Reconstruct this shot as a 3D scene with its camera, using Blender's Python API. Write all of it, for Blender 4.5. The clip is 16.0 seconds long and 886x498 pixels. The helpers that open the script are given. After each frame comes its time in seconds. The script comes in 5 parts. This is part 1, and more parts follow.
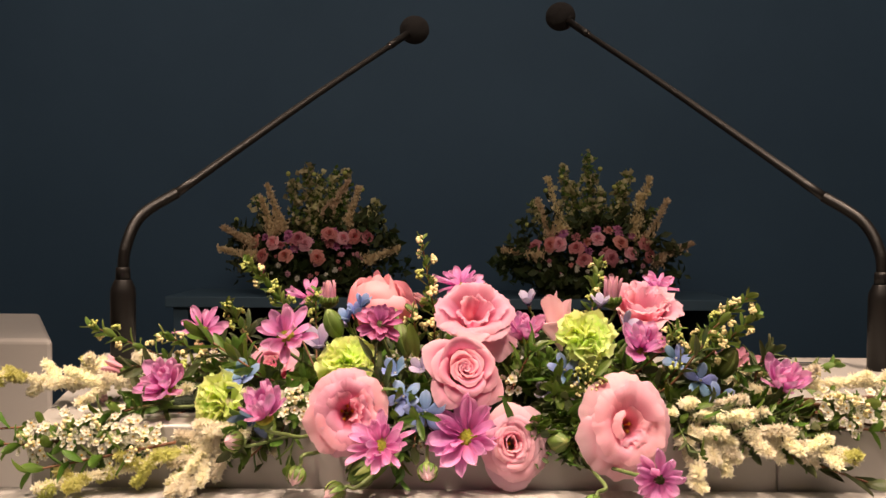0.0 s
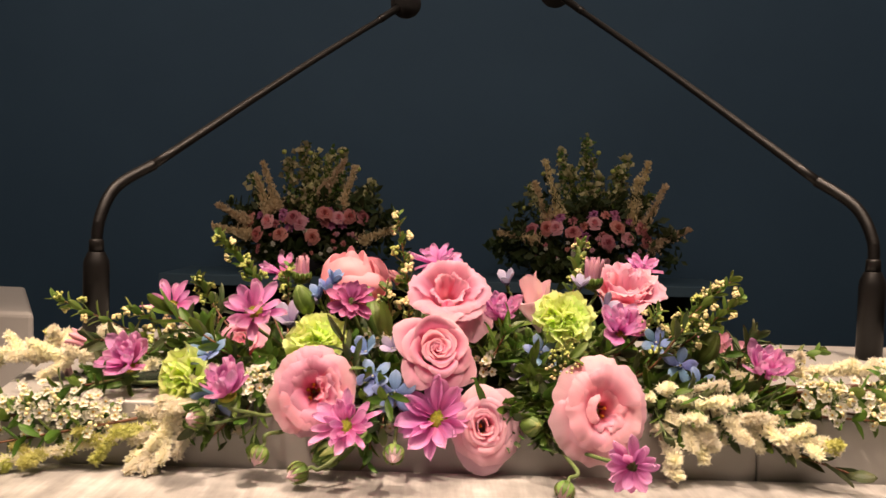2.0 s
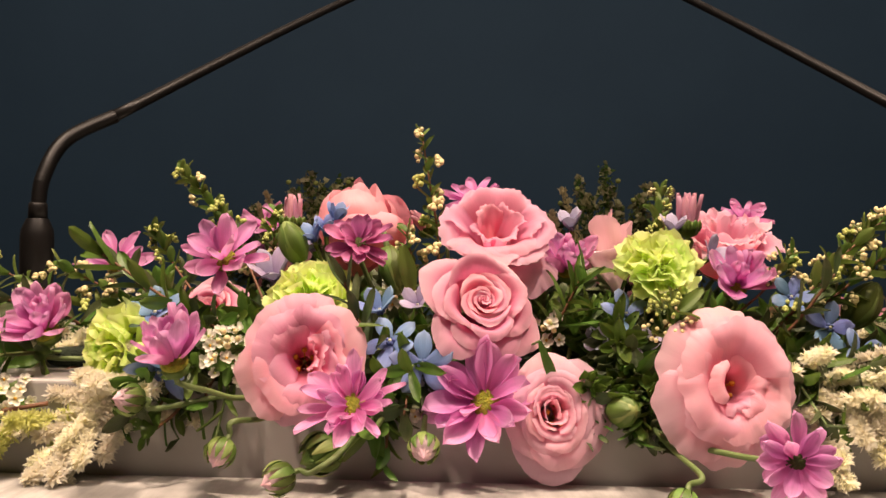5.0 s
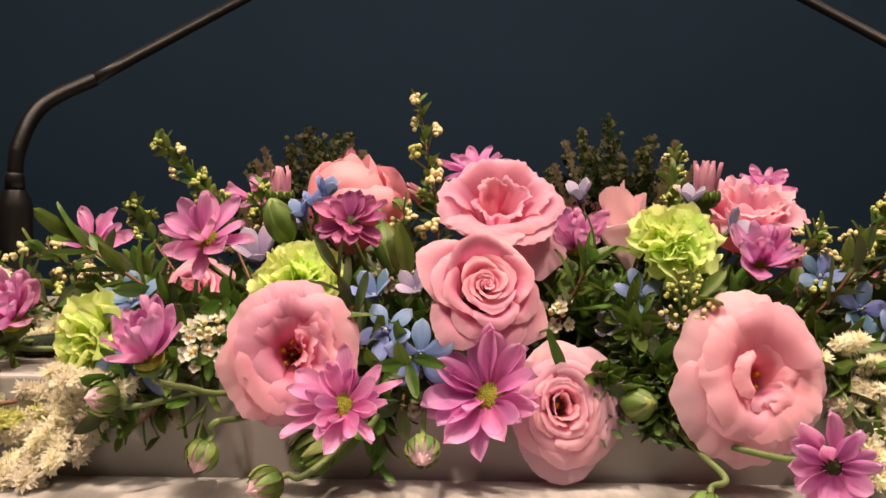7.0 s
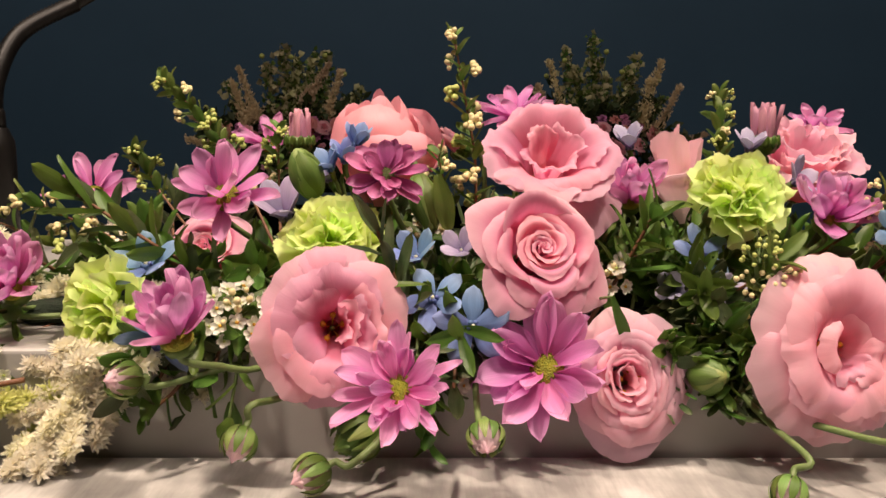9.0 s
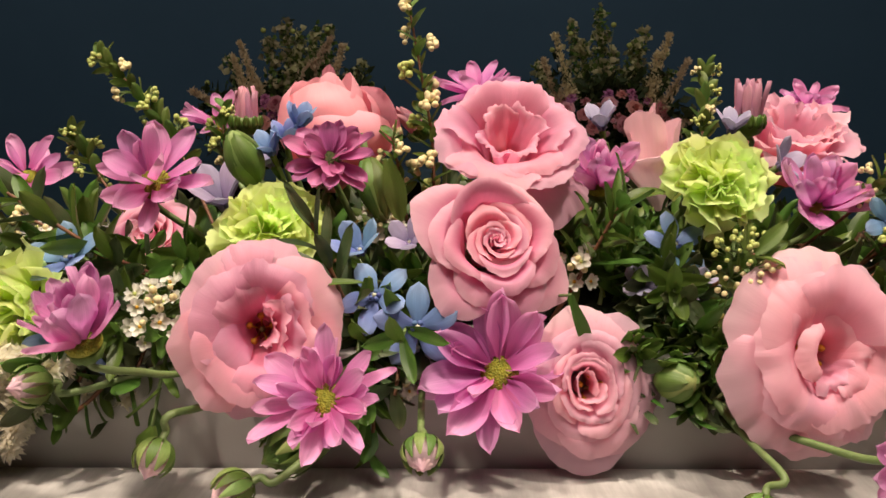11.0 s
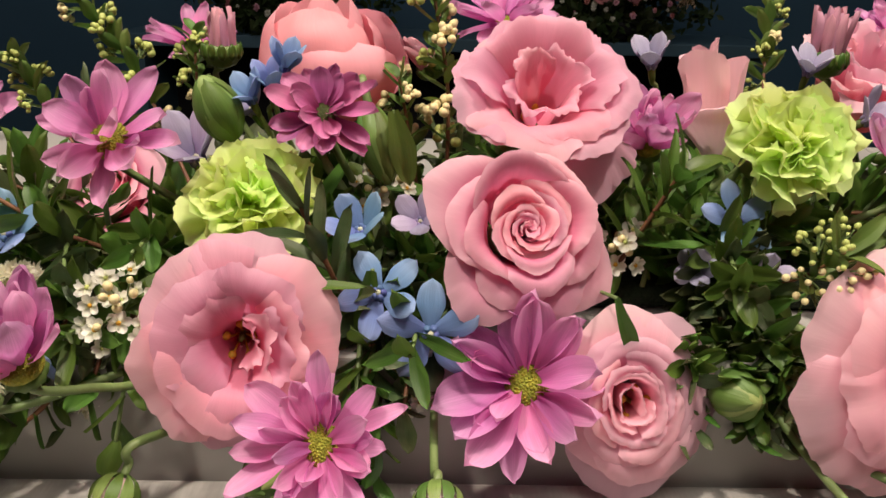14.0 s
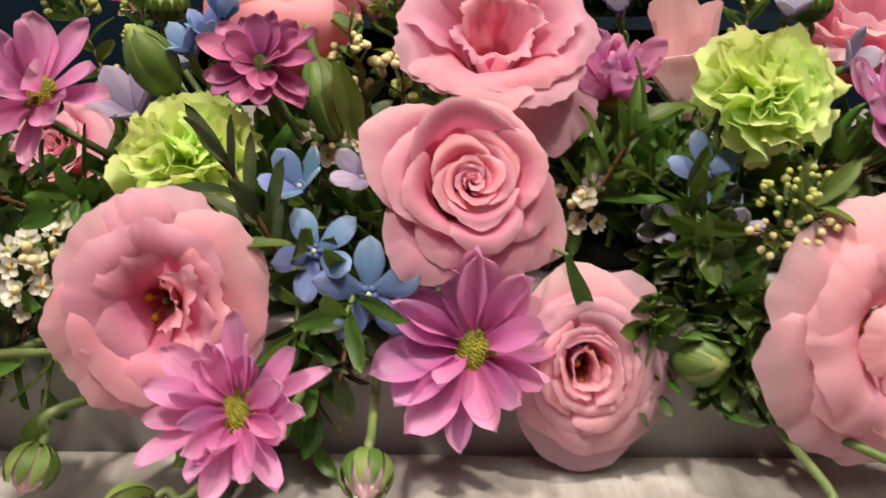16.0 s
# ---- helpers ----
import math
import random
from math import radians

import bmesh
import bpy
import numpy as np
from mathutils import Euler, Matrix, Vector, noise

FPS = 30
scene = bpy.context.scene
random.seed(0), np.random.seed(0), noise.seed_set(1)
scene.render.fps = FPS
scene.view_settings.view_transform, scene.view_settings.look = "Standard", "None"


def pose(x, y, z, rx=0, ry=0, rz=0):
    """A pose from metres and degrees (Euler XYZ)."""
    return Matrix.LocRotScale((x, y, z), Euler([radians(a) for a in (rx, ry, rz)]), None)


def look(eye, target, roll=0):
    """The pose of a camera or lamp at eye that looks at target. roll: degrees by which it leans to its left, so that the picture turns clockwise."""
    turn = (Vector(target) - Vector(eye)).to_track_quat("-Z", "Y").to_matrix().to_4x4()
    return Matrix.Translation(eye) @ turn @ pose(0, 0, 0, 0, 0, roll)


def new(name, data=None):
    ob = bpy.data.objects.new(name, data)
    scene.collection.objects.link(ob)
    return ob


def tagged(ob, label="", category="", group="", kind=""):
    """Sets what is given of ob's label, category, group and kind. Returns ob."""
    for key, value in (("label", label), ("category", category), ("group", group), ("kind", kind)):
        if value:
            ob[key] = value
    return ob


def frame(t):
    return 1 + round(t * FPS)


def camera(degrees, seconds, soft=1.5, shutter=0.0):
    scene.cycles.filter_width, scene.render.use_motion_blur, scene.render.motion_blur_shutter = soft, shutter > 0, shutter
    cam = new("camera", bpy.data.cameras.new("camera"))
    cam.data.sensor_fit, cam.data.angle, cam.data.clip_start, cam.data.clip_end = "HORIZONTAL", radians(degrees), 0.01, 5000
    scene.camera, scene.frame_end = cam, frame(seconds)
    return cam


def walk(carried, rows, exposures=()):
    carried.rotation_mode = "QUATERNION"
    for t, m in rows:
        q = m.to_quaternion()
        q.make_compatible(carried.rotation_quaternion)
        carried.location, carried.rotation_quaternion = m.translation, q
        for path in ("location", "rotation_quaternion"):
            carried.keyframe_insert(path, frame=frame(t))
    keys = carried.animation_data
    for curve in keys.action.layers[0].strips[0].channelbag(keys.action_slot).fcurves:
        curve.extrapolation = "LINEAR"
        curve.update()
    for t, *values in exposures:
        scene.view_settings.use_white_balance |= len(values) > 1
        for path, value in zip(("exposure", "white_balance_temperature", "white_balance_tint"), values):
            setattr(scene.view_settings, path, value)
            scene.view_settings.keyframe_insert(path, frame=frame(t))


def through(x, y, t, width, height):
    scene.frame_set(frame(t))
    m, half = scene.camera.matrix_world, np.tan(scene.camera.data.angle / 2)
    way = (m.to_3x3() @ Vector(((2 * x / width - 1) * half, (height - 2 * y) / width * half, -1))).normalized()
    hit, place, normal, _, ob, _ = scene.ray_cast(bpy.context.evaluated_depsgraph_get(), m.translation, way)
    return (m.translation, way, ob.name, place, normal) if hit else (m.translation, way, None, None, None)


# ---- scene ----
cam = camera(54.9, 16.0, shutter=0.4)
PATH = [
    (0, (-0.001, -0.011, 1.3), (0.001, 1.989, 1.247), 0.4),
    (0.5, (-0.008, -0.011, 1.308), (-0.006, 1.987, 1.241), 0.9),
    (1, (0.002, -0.008, 1.303), (0.005, 1.99, 1.218), 1.4),
    (1.5, (0.002, -0.003, 1.298), (0.012, 1.993, 1.185), 1.5),
    (2, (0.021, 0.013, 1.294), (0.023, 2.011, 1.201), 1.5),
    (2.5, (0.043, 0.043, 1.275), (-0.014, 2.042, 1.226), 2.6),
    (3, (0.014, 0.103, 1.234), (-0.047, 2.101, 1.314), 2.1),
    (3.5, (0.013, 0.148, 1.206), (-0.007, 2.144, 1.327), 2.5),
    (4, (0.015, 0.187, 1.202), (-0.023, 2.186, 1.257), 2.3),
    (4.5, (0.004, 0.207, 1.208), (-0.025, 2.206, 1.249), 1.0),
    (4.7, (0.0, 0.213, 1.202), (-0.017, 2.213, 1.237), 1.2),
    (6.8, (0.002, 0.257, 1.219), (-0.027, 2.256, 1.164), 0.4),
    (7, (0.001, 0.261, 1.218), (-0.019, 2.259, 1.134), 0.6),
    (7.5, (-0.012, 0.258, 1.228), (0.012, 2.254, 1.11), 0.7),
    (8, (-0.028, 0.259, 1.238), (-0.018, 2.247, 1.017), 0.0),
    (8.5, (-0.036, 0.283, 1.24), (-0.011, 2.266, 0.982), 0.3),
    (8.7, (-0.037, 0.293, 1.235), (0.008, 2.275, 0.971), 0.5),
    (10.8, (-0.013, 0.344, 1.239), (0.017, 2.315, 0.902), 0.4),
    (11, (-0.007, 0.342, 1.238), (0.013, 2.314, 0.905), 0.4),
    (11.5, (0.003, 0.326, 1.242), (-0.039, 2.279, 0.811), 2.5),
    (12, (-0.009, 0.356, 1.253), (-0.066, 2.3, 0.787), 1.0),
    (12.5, (-0.007, 0.379, 1.255), (-0.012, 2.307, 0.723), 0.9),
    (13, (-0.014, 0.389, 1.262), (0.027, 2.314, 0.72), 1.7),
    (13.5, (-0.015, 0.406, 1.269), (0.021, 2.32, 0.688), 1.4),
    (14, (-0.015, 0.418, 1.269), (0.018, 2.312, 0.627), 1.3),
    (14.5, (-0.017, 0.43, 1.274), (-0.005, 2.315, 0.605), 1.0),
    (15, (-0.012, 0.44, 1.277), (-0.014, 2.325, 0.609), 0.8),
    (15.5, (-0.005, 0.445, 1.267), (-0.017, 2.323, 0.58), 0.3),
    (16, (0.013, 0.433, 1.255), (-0.008, 2.313, 0.572), 0.2),
]
walk(cam, [(t, look(eye, target, roll)) for t, eye, target, roll in PATH],
     [(0, 0.29, 7650, 21), (4.5, 0.20, 7600, 21), (7, 0.08, 7350, 20), (11, -0.04, 6700, 12), (16, -0.17, 6450, 9)])

# ---- world and lights ----
world = bpy.data.worlds.new("world")
scene.world = world
world.use_nodes = True
world.node_tree.nodes["Background"].inputs[0].default_value = (1.0, 0.9, 0.78, 1)
world.node_tree.nodes["Background"].inputs[1].default_value = 0.06
scene.view_settings.exposure = 0.0


def spot(eye, target, watts, degrees, radius, colour, blend=0.4):
    d = bpy.data.lights.new("ceiling_spot", "SPOT")
    d.energy, d.spot_size, d.spot_blend, d.shadow_soft_size, d.color = watts, radians(degrees), blend, radius, colour
    ob = new("ceiling_spot", d)
    ob.matrix_world = look(eye, target)
    return ob


def area(eye, target, watts, sx, sy, colour):
    d = bpy.data.lights.new("area_fill", "AREA")
    d.shape, d.size, d.size_y, d.energy, d.color = "RECTANGLE", sx, sy, watts, colour
    ob = new("area_fill", d)
    ob.matrix_world = look(eye, target)
    return ob


WARM = (1.0, 0.86, 0.72)
spot((0.75, 0.45, 3.35), (0.0, 0.78, 1.12), 214, 44, 0.07, WARM)
spot((-0.80, 0.10, 3.4), (-0.10, 0.72, 1.12), 224, 44, 0.09, WARM)
# Unseen soft fills added: one for the blooms' fronts, one washing the blue wall.
area((0.0, -0.45, 3.4), (0.0, 0.8, 1.0), 39, 2.4, 1.2, (1.0, 0.88, 0.76))
area((0.0, 2.6, 3.6), (0.0, 4.7, 1.3), 27, 7.8, 0.6, (1.0, 0.92, 0.84))

# ---- materials ----


def mat(name, colour, rough=0.5, metal=0.0, spec=0.5):
    m = bpy.data.materials.new(name)
    m.use_nodes = True
    b = m.node_tree.nodes["Principled BSDF"]
    b.inputs["Base Color"].default_value = (*colour, 1)
    b.inputs["Roughness"].default_value, b.inputs["Metallic"].default_value = rough, metal
    b.inputs["Specular IOR Level"].default_value = spec
    return m, m.node_tree.nodes, m.node_tree.links, b


def noise_node(nt, scale, detail=4, vector=None, rough=0.55):
    n = nt.nodes.new("ShaderNodeTexNoise")
    n.inputs["Scale"].default_value, n.inputs["Detail"].default_value, n.inputs["Roughness"].default_value = scale, detail, rough
    nt.links.new(vector if vector else nt.nodes.new("ShaderNodeTexCoord").outputs["Object"], n.inputs["Vector"])
    return n


def ramp(nt, fac, stops):
    r = nt.nodes.new("ShaderNodeValToRGB")
    while len(r.color_ramp.elements) < len(stops):
        r.color_ramp.elements.new(0.5)
    for e, (p, c) in zip(r.color_ramp.elements, stops):
        e.position, e.color = p, (*c, 1)
    nt.links.new(fac, r.inputs[0])
    return r


def mix(nt, fac, a, b, how="MIX"):
    m = nt.nodes.new("ShaderNodeMix")
    m.data_type, m.blend_type = "RGBA", how
    for sock, v in ((0, fac), (6, a), (7, b)):
        if isinstance(v, (int, float)):
            m.inputs[sock].default_value = v
        elif isinstance(v, tuple):
            m.inputs[sock].default_value = (*v, 1)
        else:
            nt.links.new(v, m.inputs[sock])
    return m.outputs[2]


def bump(nt, b, height, strength, distance=0.001):
    n = nt.nodes.new("ShaderNodeBump")
    n.inputs["Strength"].default_value, n.inputs["Distance"].default_value = strength, distance
    nt.links.new(height, n.inputs["Height"])
    nt.links.new(n.outputs[0], b.inputs["Normal"])


def speckled(name, c1, c2, rough, scale, strength=0.2, fine=300, metal=0.0, distance=0.001, spec=0.5):
    """A painted or plain surface: two tones in soft patches, fine grain in its relief."""
    m, ns, ls, b = mat(name, c1, rough, metal, spec)
    nt = m.node_tree
    big = noise_node(nt, scale, 5)
    ls.new(ramp(nt, big.outputs[0], [(0.35, c1), (0.68, c2)]).outputs[0], b.inputs["Base Color"])
    bump(nt, b, noise_node(nt, fine, 3).outputs[0], strength, distance)
    return m


def petal_mat(name, base, mid, tip, vein=0.25, veins=9.0, through=0.28, rough=0.5, stained=0.1, hue=0.02, middle=0.5):
    """Petals and leaves: colour runs from the foot to the tip, veins along it, soft light through the blade."""
    m, ns, ls, b = mat(name, mid, rough, 0, 0.35)
    nt = m.node_tree
    uv = ns.new("ShaderNodeUVMap")
    sep = ns.new("ShaderNodeSeparateXYZ")
    ls.new(uv.outputs[0], sep.inputs[0])
    col = ramp(nt, sep.outputs[1], [(0.02, base), (middle, mid), (0.99, tip)]).outputs[0]
    mp = ns.new("ShaderNodeMapping")
    mp.inputs["Scale"].default_value = (veins, 0.9, 1)
    ls.new(uv.outputs[0], mp.inputs[0])
    vn = noise_node(nt, 2.2, 3, mp.outputs[0])
    info = ns.new("ShaderNodeObjectInfo")
    ls.new(info.outputs["Location"], mp.inputs["Location"])
    dark = ns.new("ShaderNodeMath")
    dark.operation = "MULTIPLY"
    line = ramp(nt, vn.outputs[0], [(0.3, (1, 1, 1)), (0.62, (0, 0, 0))])
    ls.new(line.outputs[0], dark.inputs[0])
    dark.inputs[1].default_value = vein
    col = mix(nt, dark.outputs[0], col, tuple(0.55 * c for c in mid), "MIX")
    st = noise_node(nt, 90, 4)
    col = mix(nt, ramp(nt, st.outputs[0], [(0.52, (0, 0, 0)), (0.8, (stained,) * 3)]).outputs[0], col, (0.9, 0.75, 0.6))
    hs = ns.new("ShaderNodeHueSaturation")
    rng = ns.new("ShaderNodeMapRange")
    rng.inputs["To Min"].default_value, rng.inputs["To Max"].default_value = 0.5 - hue, 0.5 + hue
    ls.new(info.outputs["Random"], rng.inputs[0])
    ls.new(rng.outputs[0], hs.inputs["Hue"])
    val = ns.new("ShaderNodeMapRange")
    val.inputs["To Min"].default_value, val.inputs["To Max"].default_value = 0.86, 1.1
    ls.new(info.outputs["Random"], val.inputs[0])
    ls.new(val.outputs[0], hs.inputs["Value"])
    ls.new(col, hs.inputs["Color"])
    ls.new(hs.outputs[0], b.inputs["Base Color"])
    bump(nt, b, vn.outputs[0], 0.32, 0.0007)
    tr = ns.new("ShaderNodeBsdfTranslucent")
    ls.new(hs.outputs[0], tr.inputs[0])
    ms = ns.new("ShaderNodeMixShader")
    ms.inputs[0].default_value = through
    ls.new(b.outputs[0], ms.inputs[1])
    ls.new(tr.outputs[0], ms.inputs[2])
    ls.new(ms.outputs[0], ns["Material Output"].inputs[0])
    return m


M_WALL = speckled("blue_wall_paint", (0.027, 0.076, 0.134), (0.033, 0.088, 0.152), 0.75, 1.3, 0.15, 220)
M_ALTAR = speckled("blue_altar_paint", (0.045, 0.10, 0.15), (0.055, 0.115, 0.165), 0.6, 2.0, 0.1, 200)
# Near-black: the altar recess's shade put into colour; also used for the bowls.
M_DARK = speckled("recess_shade_and_bowl", (0.006, 0.006, 0.009), (0.01, 0.01, 0.014), 0.9, 4, 0.1)
M_WHITE = speckled("white_laminate", (0.30, 0.288, 0.272), (0.36, 0.346, 0.327), 0.33, 9, 0.08, 500, 0.0, 0.0005)
M_LEDGE = speckled("sheen_streaked_laminate", (0.30, 0.288, 0.272), (0.36, 0.346, 0.327), 0.36, 9, 0.08, 500, 0.0, 0.0005)
# Brushed sheen and blotchy flower shadows put into the ledge colour as noise.
nt = M_LEDGE.node_tree
mp = nt.nodes.new("ShaderNodeMapping")
mp.inputs["Scale"].default_value = (85, 9, 9)
nt.links.new(nt.nodes.new("ShaderNodeTexCoord").outputs["Object"], mp.inputs[0])
sheen_streaks = mix(nt, 0.55, noise_node(nt, 1.0, 5, mp.outputs[0], 0.7).outputs[0], noise_node(nt, 24, 4).outputs[0])
nt.links.new(ramp(nt, sheen_streaks, [(0.38, (0.22, 0.21, 0.20)), (0.52, (0.36, 0.345, 0.325)), (0.66, (0.58, 0.56, 0.53))]).outputs[0], nt.nodes["Principled BSDF"].inputs["Base Color"])
M_BOX = speckled("white_lacquer", (0.60, 0.57, 0.54), (0.66, 0.63, 0.60), 0.4, 3, 0.08, 400)
M_FLOOR = speckled("carpet", (0.10, 0.075, 0.06), (0.14, 0.11, 0.085), 0.95, 5, 0.6, 600)
M_CEIL = speckled("ceiling_paint", (0.62, 0.60, 0.57), (0.68, 0.66, 0.62), 0.85, 3)
M_SIDE = speckled("side_wall_paint", (0.30, 0.27, 0.24), (0.36, 0.33, 0.29), 0.85, 2)
M_BLACK = speckled("black_metal", (0.0035, 0.003, 0.003), (0.006, 0.005, 0.0045), 0.42, 30, 0.1, 700, 0.0, 0.001, 0.3)
M_FOAM = speckled("microphone_foam", (0.010, 0.009, 0.010), (0.02, 0.018, 0.018), 0.95, 400, 1.0, 900, 0, 0.003)
M_CHROME = speckled("chrome", (0.7, 0.68, 0.64), (0.6, 0.58, 0.55), 0.15, 30, 0.05, 300, 1.0)
M_LETTER = speckled("cream_lettering", (0.80, 0.58, 0.40), (0.86, 0.64, 0.46), 0.7, 8)
M_OASIS = speckled("floral_foam", (0.007, 0.014, 0.006), (0.012, 0.024, 0.009), 0.95, 60, 0.8, 400, 0, 0.003)

M_ROSE = petal_mat("rose_petal", (0.80, 0.15, 0.28), (0.89, 0.285, 0.45), (0.97, 0.57, 0.67), 0.10, 7, 0.44, 0.46, 0.06, 0.015, 0.74)
M_LIS = petal_mat("lisianthus_petal", (0.80, 0.22, 0.31), (0.88, 0.32, 0.48), (0.95, 0.56, 0.69), 0.07, 14, 0.52, 0.5, 0.12)
M_LISPALE = petal_mat("pale_lisianthus_petal", (0.78, 0.26, 0.34), (0.90, 0.42, 0.55), (0.96, 0.62, 0.72), 0.06, 13, 0.52, 0.5, 0.12)
M_SALMON = petal_mat("salmon_rose_petal", (0.86, 0.38, 0.42), (0.92, 0.40, 0.48), (0.95, 0.50, 0.58), 0.08, 7, 0.36, 0.48, 0.06, 0.012)
M_CORAL = petal_mat("coral_rose_petal", (0.55, 0.12, 0.13), (0.68, 0.20, 0.22), (0.78, 0.32, 0.33), 0.1, 7, 0.3, 0.5, 0.06)
M_PALE = petal_mat("pale_rose_petal", (0.91, 0.66, 0.70), (0.92, 0.62, 0.69), (0.94, 0.60, 0.69), 0.08, 7, 0.3, 0.5, 0.1)
M_MUM = petal_mat("chrysanthemum_petal", (0.68, 0.17, 0.47), (0.79, 0.29, 0.62), (0.91, 0.50, 0.78), 0.26, 11, 0.46, 0.5, 0.05)
M_MUMPALE = petal_mat("pale_chrysanthemum_petal", (0.70, 0.32, 0.50), (0.74, 0.33, 0.46), (0.82, 0.45, 0.56), 0.25, 11, 0.3, 0.5, 0.05)
M_MUMDARK = petal_mat("magenta_chrysanthemum_petal", (0.32, 0.06, 0.18), (0.60, 0.16, 0.40), (0.73, 0.29, 0.55), 0.35, 11, 0.25, 0.5, 0.05)
M_CARN = petal_mat("carnation_petal", (0.54, 0.70, 0.10), (0.71, 0.87, 0.19), (0.84, 0.95, 0.42), 0.06, 10, 0.52, 0.55, 0.03)
M_BLUE = petal_mat("blue_petal", (0.12, 0.19, 0.40), (0.18, 0.30, 0.57), (0.30, 0.42, 0.68), 0.22, 8, 0.25, 0.5, 0.05, 0.03)
M_LILAC = petal_mat("lilac_petal", (0.26, 0.22, 0.40), (0.42, 0.38, 0.55), (0.50, 0.46, 0.62), 0.25, 8, 0.25, 0.55, 0.1, 0.03)
M_LEAF = petal_mat("leaf", (0.07, 0.13, 0.02), (0.082, 0.165, 0.026), (0.11, 0.205, 0.034), 0.3, 6, 0.27, 0.36, 0.03, 0.025)
M_OLIVE = petal_mat("olive_leaf", (0.07, 0.08, 0.03), (0.06, 0.095, 0.035), (0.085, 0.10, 0.04), 0.3, 6, 0.18, 0.45, 0.05, 0.03)
M_FRESH = petal_mat("fresh_leaf", (0.10, 0.17, 0.03), (0.12, 0.20, 0.04), (0.17, 0.25, 0.06), 0.25, 6, 0.25, 0.45, 0.03, 0.03)
# Darker leaf for the altar mounds: shade of dense foliage put into its colour.
M_FARLEAF = petal_mat("shaded_altar_leaf", (0.03, 0.05, 0.014), (0.036, 0.06, 0.018), (0.05, 0.07, 0.022), 0.3, 6, 0.12, 0.5, 0.03, 0.03)
M_BUDGREEN = petal_mat("bud_green", (0.10, 0.17, 0.035), (0.20, 0.32, 0.08), (0.33, 0.42, 0.14), 0.35, 9, 0.15, 0.42, 0.05)
M_STEM = speckled("green_stem", (0.11, 0.17, 0.05), (0.17, 0.23, 0.08), 0.5, 60, 0.3, 500)
M_TWIG = speckled("red_brown_twig", (0.13, 0.05, 0.025), (0.20, 0.085, 0.035), 0.6, 120, 0.4, 600)
M_DISC = speckled("flower_disc", (0.22, 0.25, 0.02), (0.40, 0.36, 0.03), 0.7, 500, 0.8, 900, 0, 0.002)
M_DISCDARK = speckled("dark_flower_disc", (0.05, 0.07, 0.015), (0.10, 0.11, 0.02), 0.7, 500, 0.8, 900, 0, 0.002)
M_YELLOW = speckled("yellow_anther", (0.55, 0.28, 0.02), (0.7, 0.4, 0.04), 0.7, 200, 0.5, 800)
M_MAROON = speckled("dark_throat", (0.34, 0.10, 0.09), (0.50, 0.18, 0.13), 0.7, 120)
M_BUDWHITE = speckled("cream_bud", (0.66, 0.56, 0.27), (0.76, 0.69, 0.42), 0.5, 150, 0.2)
M_BUDLIME = speckled("lime_bud", (0.36, 0.42, 0.10), (0.52, 0.55, 0.18), 0.5, 150, 0.2)
M_BLOSSOM = petal_mat("white_blossom", (0.72, 0.72, 0.52), (0.82, 0.80, 0.70), (0.86, 0.84, 0.76), 0.04, 5, 0.3, 0.55, 0.02, 0.01)
M_ASTILBE = petal_mat("astilbe_floret", (0.93, 0.87, 0.66), (0.95, 0.91, 0.75), (0.97, 0.94, 0.82), 0.02, 5, 0.55, 0.65, 0.02, 0.02)
M_STRAW = petal_mat("straw_plume", (0.70, 0.54, 0.33), (0.84, 0.68, 0.44), (0.90, 0.76, 0.54), 0.05, 5, 0.3, 0.7, 0.02, 0.02)
M_BELL = petal_mat("pale_green_bell", (0.42, 0.40, 0.18), (0.62, 0.57, 0.32), (0.74, 0.68, 0.44), 0.05, 5, 0.3, 0.6, 0.02, 0.02)
M_ASTILBEGREEN = petal_mat("green_astilbe_floret", (0.55, 0.56, 0.15), (0.68, 0.68, 0.24), (0.78, 0.77, 0.36), 0.05, 5, 0.5, 0.65, 0.02, 0.02)

# ---- mesh helpers ----
UP = Vector((0, 0, 1))


def make(name, verts, faces, uvs=None, smooth=True):
    me = bpy.data.meshes.new(name)
    me.from_pydata([tuple(v) for v in verts], [], faces)
    if uvs is not None:
        lay = me.uv_layers.new(name="UVMap")
        ids = np.empty(len(me.loops), dtype=np.int32)
        me.loops.foreach_get("vertex_index", ids)
        lay.data.foreach_set("uv", np.asarray(uvs, dtype=np.float32)[ids].ravel())
    if smooth:
        me.polygons.foreach_set("use_smooth", [True] * len(me.polygons))
    me.update()
    return me


def from_bm(name, bm, smooth=False):
    me = bpy.data.meshes.new(name)
    bm.to_mesh(me)
    bm.free()
    if smooth:
        me.polygons.foreach_set("use_smooth", [True] * len(me.polygons))
    return me


def part(name, me, material, parent=None, m=None, label=""):
    if isinstance(me, bmesh.types.BMesh):
        me = from_bm(name, me)
    if not me.materials:
        me.materials.append(material)
    ob = new(name, me)
    if me.materials[0] != material:
        ob.material_slots[0].link = "OBJECT"
        ob.material_slots[0].material = material
    ob.parent = parent
    if m is not None:
        ob.matrix_basis = m
    return tagged(ob, label)


def empty(name, m, label, category, group="", kind=""):
    ob = new(name)
    ob.empty_display_size = 0.01
    ob.matrix_basis = m
    return tagged(ob, label, category, group, kind)


